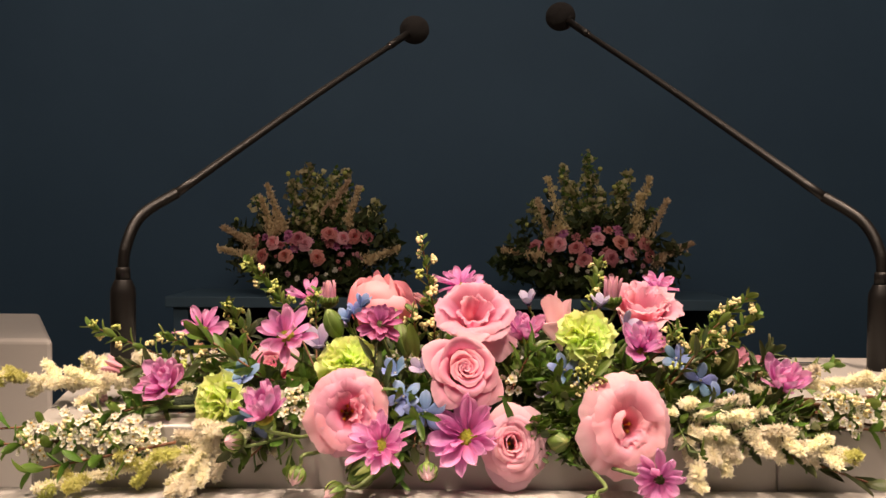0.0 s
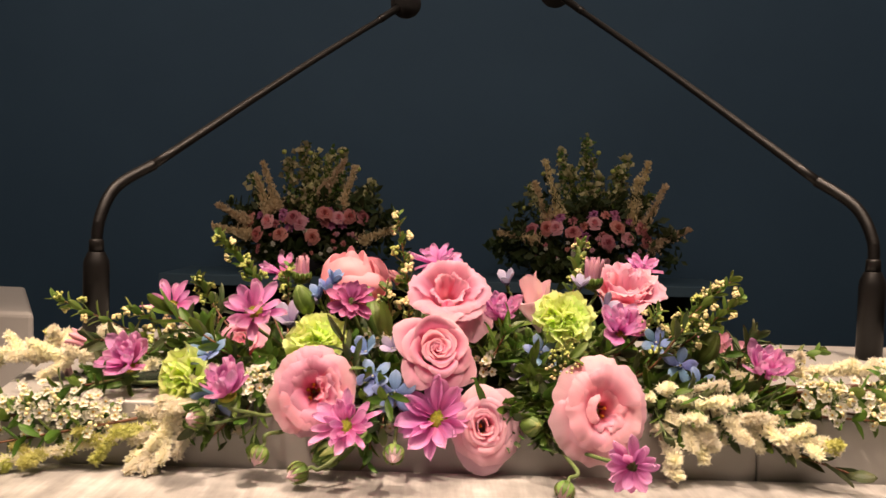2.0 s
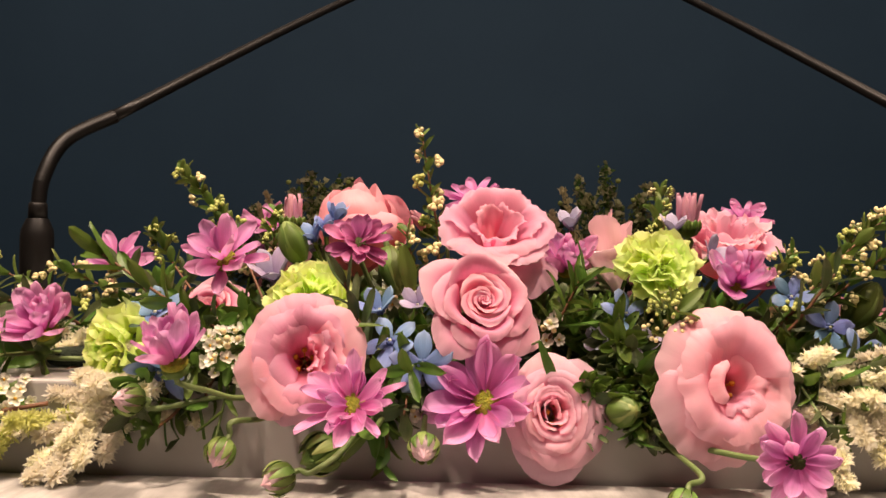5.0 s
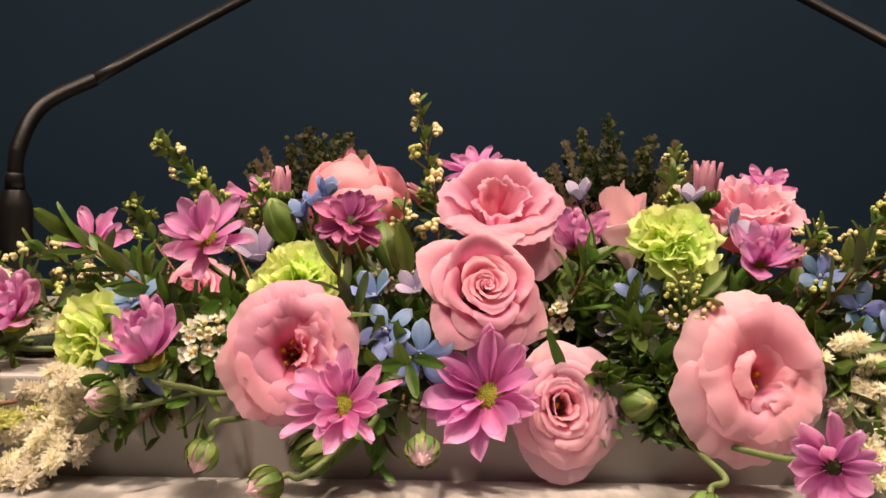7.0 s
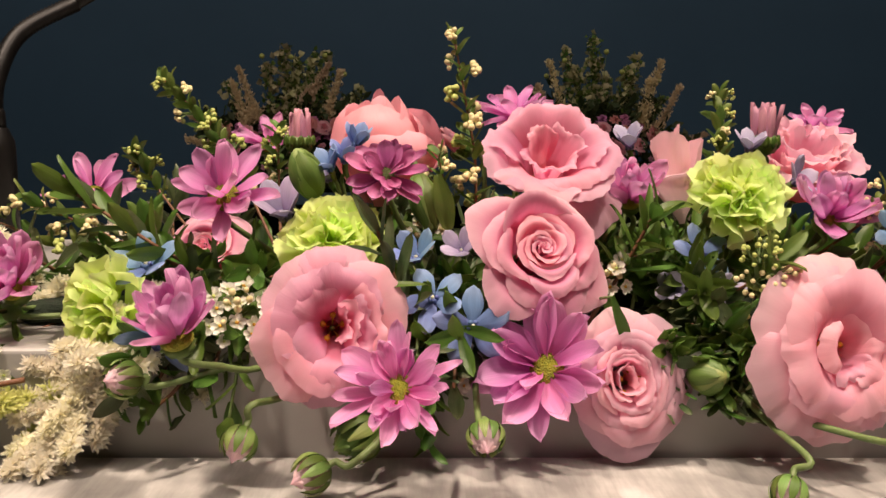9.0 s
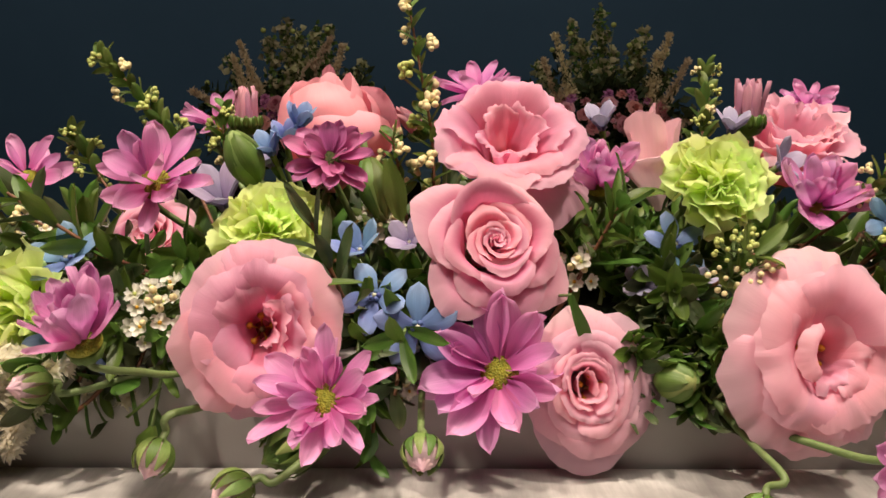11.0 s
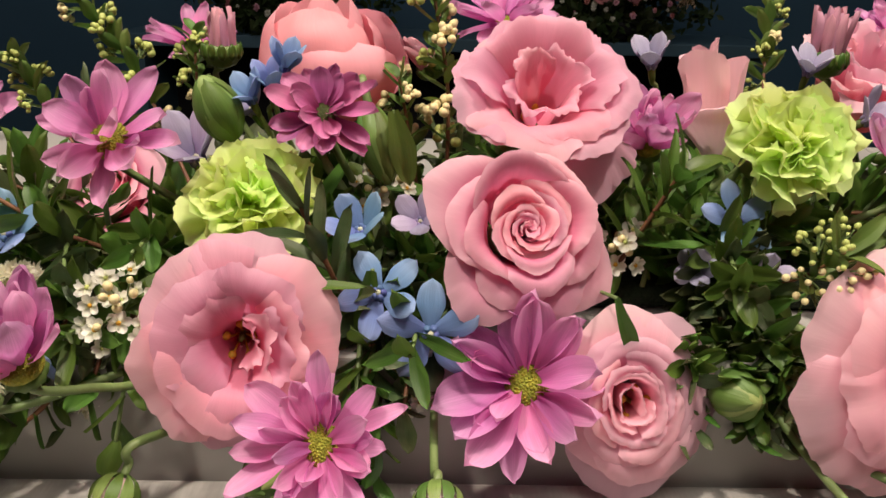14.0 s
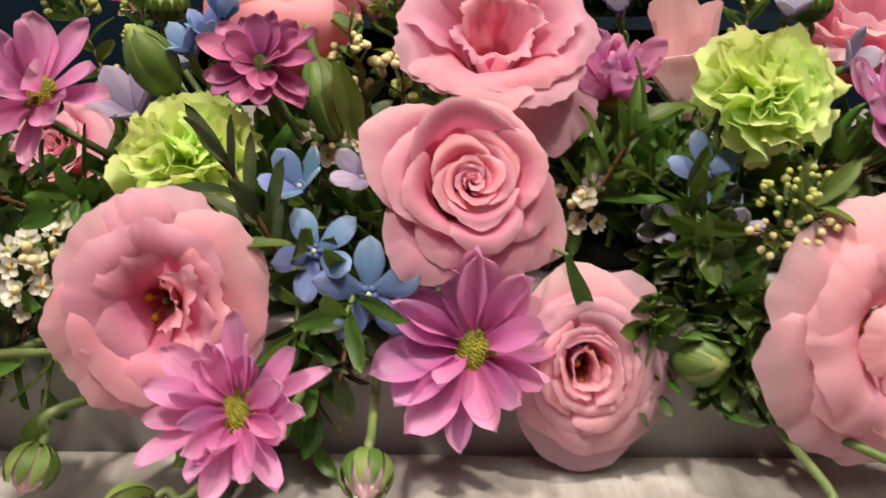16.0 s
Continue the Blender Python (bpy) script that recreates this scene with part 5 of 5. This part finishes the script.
blossom_head((0.058, 0.735, 1.165), (0.0, -0.8, 0.4), 5, 0.012, 17, 3, buds=8)
blossom_head((0.40, 0.71, 1.165), (0.3, -0.7, 0.5), 12, 0.018, 18)

for k in range(6):
    blossom_head((0.30 + 0.024 * k, 0.695 - 0.006 * (k % 2), 1.134 + 0.022 * (k * 2 % 3) / 2 + 0.003 * k), (0.2, -0.85, 0.45), 8, 0.014, 40 + k, 4, buds=12)

# astilbe plumes
astilbe([(-0.12, 0.75, 1.140), (-0.17, 0.706, 1.128), (-0.225, 0.690, 1.108), (-0.325, 0.665, 1.088)], 19, 0.046, 3, 0.42, density=150, thick=0.0040)
astilbe([(-0.14, 0.74, 1.138), (-0.180, 0.702, 1.126), (-0.205, 0.686, 1.100), (-0.212, 0.680, 1.086)], 15, 0.044, 4, 0.04, density=150, thick=0.0042)
astilbe([(-0.20, 0.77, 1.15), (-0.29, 0.772, 1.152), (-0.36, 0.772, 1.156), (-0.42, 0.772, 1.160)], 15, 0.042, 5, 0.25, density=140, thick=0.0040)
astilbe([(-0.24, 0.79, 1.15), (-0.31, 0.79, 1.160), (-0.335, 0.79, 1.172)], 8, 0.028, 6, 0.1, density=120, thick=0.0040)
astilbe([(0.19, 0.765, 1.148), (0.225, 0.704, 1.142), (0.272, 0.686, 1.128), (0.332, 0.668, 1.114)], 20, 0.042, 7, 0.06, density=150, thick=0.0042)
astilbe([(0.19, 0.755, 1.145), (0.214, 0.695, 1.130), (0.236, 0.680, 1.110)], 14, 0.036, 8, 0.03, density=150, thick=0.0042)
astilbe([(0.19, 0.75, 1.14), (0.206, 0.688, 1.114), (0.206, 0.672, 1.092)], 8, 0.020, 9, 0.03, density=110, thick=0.0045)
astilbe([(0.25, 0.78, 1.15), (0.34, 0.765, 1.158), (0.42, 0.755, 1.164)], 10, 0.034, 10, 0.1, density=120, thick=0.0042)

# leafy shoots that stand out among the blooms
spray([(0.050, 0.745, 1.135), (0.063, 0.735, 1.162), (0.080, 0.728, 1.198)], 15, 0.030, 0.0040, M_LEAF, "green leafy shoot on a red-brown twig", seed=2, splay=1.15, start=0.45)
spray([(-0.035, 0.735, 1.125), (-0.045, 0.708, 1.150), (-0.058, 0.692, 1.190)], 13, 0.032, 0.0033, M_OLIVE, "olive green leafy shoot on a brown twig", seed=3, splay=0.75, start=0.35)
spray([(-0.10, 0.76, 1.14), (-0.150, 0.728, 1.166), (-0.208, 0.725, 1.204)], 17, 0.036, 0.0050, M_LEAF, "long green leafy shoot on a red twig", seed=4, splay=0.95, start=0.2)
spray([(-0.12, 0.77, 1.14), (-0.165, 0.745, 1.165), (-0.205, 0.75, 1.195)], 12, 0.030, 0.0046, M_OLIVE, "olive green leafy shoot", seed=5, splay=0.9)
spray([(0.17, 0.765, 1.14), (0.196, 0.726, 1.162), (0.222, 0.715, 1.200)], 12, 0.028, 0.0042, M_OLIVE, "olive green leafy shoot on a red twig", seed=6, splay=0.8)
spray([(-0.28, 0.73, 1.13), (-0.34, 0.71, 1.128), (-0.405, 0.70, 1.126)], 14, 0.022, 0.0046, M_LEAF, "dark green leafy shoot reaching over the desk's end", seed=7, splay=1.1, start=0.03)
spray([(-0.22, 0.73, 1.12), (-0.27, 0.71, 1.112), (-0.315, 0.70, 1.104)], 14, 0.026, 0.005, M_LEAF, "dark green leafy shoot below white blossom", seed=8, splay=1.1, start=0.03)
spray([(0.24, 0.75, 1.135), (0.31, 0.72, 1.14), (0.39, 0.705, 1.15)], 18, 0.020, 0.0042, M_LEAF, "green leafy shoot with small leaves", seed=9, splay=1.1, start=0.03)
spray([(0.25, 0.76, 1.135), (0.32, 0.735, 1.125), (0.37, 0.72, 1.115)], 14, 0.022, 0.0045, M_LEAF, "green leafy shoot with small leaves", seed=10, splay=1.1, start=0.03)
spray([(0.25, 0.73, 1.12), (0.30, 0.69, 1.108), (0.345, 0.668, 1.096)], 7, 0.030, 0.0055, M_OLIVE, "dark olive leaves hanging under the astilbe", seed=11, splay=0.35, start=0.3)
spray([(0.085, 0.75, 1.14), (0.10, 0.72, 1.138), (0.104, 0.70, 1.105)], 9, 0.018, 0.0034, M_LEAF, "small dark leafy shoot at the desk's edge", seed=12, splay=1.0, start=0.3)
spray([(-0.03, 0.75, 1.135), (-0.032, 0.70, 1.118), (-0.033, 0.685, 1.092)], 8, 0.020, 0.004, M_LEAF, "small dark leafy shoot at the desk's edge", seed=13, splay=0.8, start=0.4)
spray([(-0.16, 0.75, 1.135), (-0.15, 0.70, 1.118), (-0.165, 0.688, 1.104)], 9, 0.016, 0.0034, M_LEAF, "small dark leafy shoot at the desk's edge", seed=14, splay=1.2, start=0.3)

spray([(-0.27, 0.70, 1.128), (-0.34, 0.688, 1.118), (-0.41, 0.684, 1.124)], 24, 0.021, 0.0052, M_LEAF, "dark green leafy shoot reaching past white blossom", seed=15, splay=1.1, start=0.3)
spray([(-0.22, 0.69, 1.120), (-0.28, 0.678, 1.110), (-0.335, 0.672, 1.100)], 15, 0.024, 0.0055, M_LEAF, "dark green leafy shoot below white blossom", seed=16, splay=1.0, start=0.3)
spray([(0.24, 0.74, 1.145), (0.32, 0.705, 1.152), (0.41, 0.695, 1.160)], 26, 0.018, 0.0045, M_FRESH, "green leafy shoot between white blossom clusters", seed=17, splay=1.1, start=0.25)
spray([(0.24, 0.74, 1.140), (0.33, 0.700, 1.134), (0.42, 0.690, 1.132)], 24, 0.019, 0.0048, M_LEAF, "green leafy shoot between white blossom clusters", seed=18, splay=1.1, start=0.3)

# lone leaves between the blooms
def lone_leaf(p, d, out, L, W, material=None, label="narrow green leaf between the blooms"):
    f = empty("leaf_stalk", Matrix.Translation(p), label, "leaf", "lone leaves in the arrangement")
    leaf_at(f, Vector((0, 0, 0)), d, out, L, W, material or M_LEAF, int(L * 1000))
    part("stem", tube("stem", [(0, 0, 0), Vector(root_for(p)) - Vector(p)], 0.0007, 0.0008, 5), M_STEM, f)


lone_leaf((0.050, 0.690, 1.160), (0, -1, 0), (0.35, -0.1, -1), 0.030, 0.0033)
lone_leaf((-0.035, 0.700, 1.165), (0, -1, 0.2), (-0.1, -0.1, -1), 0.032, 0.0055)
lone_leaf((-0.060, 0.682, 1.166), (0, -0.6, 0.8), (0.9, -0.3, 0.1), 0.026, 0.0025)
lone_leaf((-0.030, 0.756, 1.212), (0, -1, 0.3), (0.25, -0.2, -1), 0.032, 0.0062, M_FRESH, "broad pale green leaf among the blooms")
lone_leaf((-0.285, 0.765, 1.165), (0.3, -0.9, 0.2), (0.5, -0.2, -0.8), 0.05, 0.006, M_OLIVE, "yellowing olive leaf beside the bud")

BLOOMS = [((-0.082, 0.69, 1.142), 0.055), ((0.026, 0.758, 1.200), 0.038), ((0.057, 0.700, 1.116), 0.060), ((0.146, 0.692, 1.133), 0.066), ((0.013, 0.715, 1.171), 0.036), ((0.021, 0.682, 1.124), 0.052), ((-0.041, 0.617, 1.14), 0.03), ((-0.09, 0.73, 1.18), 0.025), ((0.13, 0.745, 1.20), 0.025), ((-0.205, 0.700, 1.15), 0.048), ((-0.239, 0.724, 1.165), 0.04)]


def clear(*points):
    return all((Vector(p) - Vector(c)).length > 0.78 * r for p in points for c, r in BLOOMS)


# inner foliage: shoots that fill the space under the blooms
g = random.Random(21)
for k in range(84):
    a = g.uniform(-0.25, 0.29)
    b = (a * g.uniform(0.95, 1.25), g.uniform(0.700, 0.90), g.uniform(1.135, 1.185))
    c = (a, g.uniform(0.765, 0.85), 1.142)
    mid = ((b[0] + c[0]) / 2 + g.uniform(-0.01, 0.01), (b[1] + c[1]) / 2, (b[2] + c[2]) / 2 + 0.008)
    if not clear(b, mid):
        continue
    spray([c, mid, b], g.randrange(11, 17), g.uniform(0.022, 0.032), g.uniform(0.0034, 0.0052), (M_LEAF, M_LEAF, M_OLIVE, M_LEAF)[k % 4], "dark green leafy shoot under the blooms", seed=30 + k, splay=1.05, twig=M_STEM if k % 2 else M_TWIG)

# shoots that hang over the desk's front edge below the blooms
g = random.Random(77)
for k in range(130):
    a = -0.27 + 0.58 * (k + g.random()) / 130
    b = (a * 1.04 + g.uniform(-0.02, 0.02), g.uniform(0.672, 0.715), g.uniform(1.098, 1.148))
    c = (a * 0.9, 0.758, 1.141)
    mid = ((b[0] + c[0]) / 2, 0.712, max(b[2], 1.140) + 0.003)
    if not clear(b, mid):
        continue
    if abs(b[0] - 0.005) > 0.20:
        b = (b[0], max(b[1], 0.695), max(b[2], 1.116))
    spray([c, mid, b], g.randrange(11, 16), g.uniform(0.022, 0.033), g.uniform(0.0036, 0.0058), (M_LEAF, M_LEAF, M_OLIVE)[k % 3], "dark green leafy shoot along the desk's edge", seed=200 + k, splay=1.1, twig=M_STEM if k % 2 else M_TWIG, start=0.15)

# extra shoots in the gaps between the large blooms
g = random.Random(91)
for k in range(34):
    lo, hi = ((0.094, 0.114), (0.090, 0.118), (-0.042, -0.018), (-0.155, -0.120), (0.196, 0.215))[k % 5]
    a, z = g.uniform(lo, hi), g.uniform(1.112, 1.160)
    y = g.uniform(0.692, 0.728) + (0.02 if k % 5 == 2 else 0)
    spray([(a * 0.95, 0.775, 1.141), (a + g.uniform(-0.006, 0.006), 0.738, max(z, 1.142) + 0.004), (a + g.uniform(-0.012, 0.012), y, z)], 13, g.uniform(0.018, 0.027), 0.0040, (M_LEAF, M_OLIVE)[k % 2], "dark green leafy shoot filling a gap between blooms", seed=400 + k, splay=1.2, twig=M_STEM, start=0.2)

# short shoots at the desk's edge beside the green bud
g = random.Random(17)
for k in range(22):
    a = g.uniform(0.070, 0.124)
    spray([(a, 0.735, 1.1335), (a, 0.708, 1.1345), (a + g.uniform(-0.008, 0.008), g.uniform(0.688, 0.696), g.uniform(1.104, 1.136))], 11, g.uniform(0.014, 0.020), 0.0036, (M_LEAF, M_OLIVE)[k % 2], "short dark leafy shoot at the desk's edge", seed=600 + k, splay=1.2, twig=M_STEM, start=0.3)

# shoots at the back and between the upper blooms
g = random.Random(53)
for k in range(34):
    if k % 2:
        a, y, z = g.uniform(-0.23, 0.27), g.uniform(0.845, 0.91), g.uniform(1.155, 1.195)
    else:
        a, y, z = g.uniform(0.045, 0.125), g.uniform(0.745, 0.80), g.uniform(1.150, 1.180)
    c = (a * 0.95, min(0.86, y), 1.1425)
    spray([c, (a, (c[1] + y) / 2, (c[2] + z) / 2 + 0.004), (a + g.uniform(-0.02, 0.02), y + g.uniform(-0.01, 0.01), z)], 14, g.uniform(0.022, 0.031), 0.0044, (M_LEAF, M_OLIVE)[k % 2], "dark green leafy shoot behind the blooms", seed=700 + k, splay=1.1, twig=M_STEM if k % 3 else M_TWIG, start=0.2)

# ---- the two arrangements on the altar table ----
def low_bloom(R, n, seed, ruff=0.1):
    """A small double bloom as one mesh of wrapped petals."""
    V, F, U = [], [], []
    g = random.Random(seed)
    for k in range(n):
        t = k / (n - 1)
        a0, w = k * 2.4, 1.2 - 0.4 * t
        r1, H = R * (0.18 + 0.82 * t), R * (0.95 - 0.5 * t)

        def fn(u, v):
            a = a0 + u * w * (0.4 + 0.6 * v)
            r = R * 0.06 + r1 * v ** 0.8 + R * ruff * v ** 3 * math.sin(u * 5 + k)
            return (r * math.cos(a), r * math.sin(a), H * (1 - (1 - v) ** 2) - R * 0.25 * t * v ** 4)
        v, f, uv = sheet(fn, 6, 5)
        o = len(V)
        V += v
        U += uv
        F += [tuple(i + o for i in q) for q in f]
    return make("bloom", V, F, U)


FAR_ROSE = [low_bloom(0.038, 13, k, 0.05) for k in range(3)]
FAR_MUM = [low_bloom(0.022, 14, k + 9, 0.3) for k in range(2)]


def tuft(name, pts, fat, count, size, g, wide=0.35, rise=0.5):
    """Many small blades round a line, as one mesh."""
    V, F, U = [], [], []
    line = smooth_line(pts, 8)
    for k in range(count):
        s = g.random() * (len(line) - 1.001)
        i = int(s)
        q = line[i].lerp(line[i + 1], s - i)
        taper = 1 - 0.75 * s / len(line)
        c = q + Vector((g.gauss(0, 1), g.gauss(0, 1), g.gauss(0, 1))) * fat * 0.5 * taper
        d = (Vector((g.gauss(0, 1), g.gauss(0, 1), g.gauss(0, 1) + rise))).normalized()
        w, ln = d.orthogonal().normalized(), size * g.uniform(0.6, 1.3)
        w.rotate(Matrix.Rotation(g.uniform(0, 6.28), 3, d))
        w *= ln * wide
        up = d.cross(w) * 0.4
        o = len(V)
        V += [c, c + d * ln * 0.5 + w + up, c + d * ln, c + d * ln * 0.5 - w + up, c + d * ln * 0.5]
        U += [(0.5, 0), (1, 0.5), (0.5, 1), (0, 0.5), (0.5, 0.5)]
        F += [(o, o + 1, o + 4), (o + 1, o + 2, o + 4), (o + 2, o + 3, o + 4), (o + 3, o, o + 4)]
    return make(name, V, F, U)


def altar_arrangement(x, seed, spires, plumes, label):
    g = random.Random(seed)
    base = Vector((x, 4.13, 0.965))
    f = empty("altar_flower_arrangement", Matrix.Translation(base), label, "flower arrangement", "arrangements on the altar table")
    part("bowl", lathe("bowl", [(0.12, 0.0), (0.15, 0.02), (0.17, 0.07), (0.165, 0.08)], 28), M_DARK, f)
    # dark foliage mound, its inner shade put into the leaf colour
    for k in range(30):
        a = g.uniform(-1.45, 1.45)
        ln = 0.30 + 0.14 * abs(math.sin(a)) + g.uniform(-0.05, 0.05)
        e = Vector((math.sin(a) * ln, g.uniform(-0.17, 0.1), 0.06 + math.cos(a) * ln * 1.0))
        part("foliage", tuft("foliage", [(0, 0, 0.05), e * 0.6, e], 0.11, 95, 0.05, g, 0.28), (M_FARLEAF, M_OLIVE)[k % 2], f)
    for k in range(12):
        a = g.uniform(-1.3, 1.3)
        e = Vector((math.sin(a) * 0.26, -0.14, 0.05 + 0.06 * g.random()))
        part("foliage", tuft("foliage", [e * 0.3, e], 0.12, 90, 0.06, g, 0.3), M_FARLEAF, f)
    # tall spires of bells, green to cream
    for sx, h in spires:
        top = Vector((sx, g.uniform(-0.03, 0.06), h))
        foot = Vector((sx * 0.5, 0.0, 0.18))
        s = part("spire", tube("spire", [foot, foot.lerp(top, 0.5) + Vector((sx * 0.06, 0, 0)), top], 0.004, 0.002, 6), M_STEM, f)
        part("leaf_mass", tuft("leaf_mass", [foot.lerp(top, 0.25), top], 0.055, 150, 0.024, g, 0.4), M_FRESH, s)["kind"] = "stuff"
        part("bell_mass", tuft("bell_mass", [foot.lerp(top, 0.3), top], 0.066, 85, 0.027, g, 0.6), M_BELL, s)["kind"] = "stuff"
    for sx, sz, h, lean in plumes:
        foot = Vector((sx, -0.13, sz))
        top = foot + Vector((lean, -0.02, h))
        s = part("plume", tube("plume", [foot, top], 0.003, 0.001, 5), M_STEM, f)
        part("floret_mass", tuft("floret_mass", [foot.lerp(top, -0.25), foot, top], 0.030, 800, 0.017, g, 0.26, 1.8), M_STRAW, s)["kind"] = "stuff"
    # band of pink roses and chrysanthemums
    for k in range(11):
        u = -1 + 2 * (k + 0.5) / 11 + g.uniform(-0.05, 0.05)
        p = (u * 0.29, -0.20 + 0.12 * u * u, 0.235 + g.uniform(-0.065, 0.06) - 0.02 * u * u)
        part("rose", FAR_ROSE[k % 3], (M_CORAL, M_CORAL, M_SALMON)[k % 3], f, facing(p, (u * 0.7, -0.9, 0.3 + g.uniform(-0.2, 0.3)), k * 40))
    for k in range(17):
        u = g.uniform(-0.75, 0.75)
        p = (u * 0.28, -0.17 + 0.1 * u * u, 0.225 + g.uniform(-0.01, 0.10))
        part("chrysanthemum", FAR_MUM[k % 2], (M_MUMDARK, M_CORAL, M_MUMDARK)[k % 3], f, facing(p, (u * 0.6, -0.8, 0.5 + g.uniform(-0.2, 0.3)), k * 70))
    for k in range(30):
        u = g.uniform(-1, 1)
        p = (u * 0.26, -0.20 + 0.1 * u * u, 0.06 + 0.15 * g.random() + 0.02)
        s = g.uniform(0.35, 0.62)
        part("button_flower", FAR_MUM[k % 2], (M_BLOSSOM, M_CORAL, M_MUMPALE)[k % 3], f, facing(p, (u * 0.6, -0.9, 0.2), k * 70) @ Matrix.Diagonal((s, s, s, 1)))
    for k in range(9):
        a = -1.35 + 2.7 * k / 8 + g.uniform(-0.1, 0.1)
        ln = 0.42 + g.uniform(-0.03, 0.06)
        p = Vector((math.sin(a) * ln * 0.92, g.uniform(-0.08, 0.05), 0.12 + math.cos(a) * ln * 1.05))
        part("billy_button", ball("billy_button", 0.012), M_BUDLIME, f, Matrix.Translation(p))
        part("stalk", tube("stalk", [(p.x * 0.2, 0, 0.15), p], 0.0014, 0.0012, 5), M_STEM, f)
    return f


altar_arrangement(-0.62, 4, [(-0.04, 0.63), (0.03, 0.58), (-0.11, 0.55), (0.10, 0.60), (0.16, 0.60), (0.0, 0.5), (0.05, 0.45), (-0.28, 0.46), (0.30, 0.44), (0.12, 0.46)],
                  [(-0.15, 0.36, 0.16, -0.05), (-0.19, 0.33, 0.13, -0.04), (0.18, 0.36, 0.15, 0.05), (0.10, 0.42, 0.12, 0.08), (-0.3, 0.19, 0.03, -0.13), (-0.3, 0.26, 0.06, -0.11), (0.3, 0.18, 0.05, 0.12)],
                  "mounded pink roses with cream spires on the altar table")
altar_arrangement(0.72, 9, [(-0.01, 0.70), (0.0, 0.6), (-0.14, 0.62), (-0.09, 0.54), (0.19, 0.60), (0.14, 0.54), (0.06, 0.5), (0.01, 0.45), (-0.28, 0.45), (0.30, 0.42)],
                  [(-0.17, 0.36, 0.20, -0.06), (-0.22, 0.33, 0.13, -0.06), (0.20, 0.38, 0.19, 0.05), (0.26, 0.30, 0.16, 0.07), (-0.3, 0.2, 0.02, -0.14), (0.32, 0.19, 0.07, 0.13), (0.18, 0.33, 0.16, 0.02)],
                  "mounded pink roses with tall cream spires on the altar table")
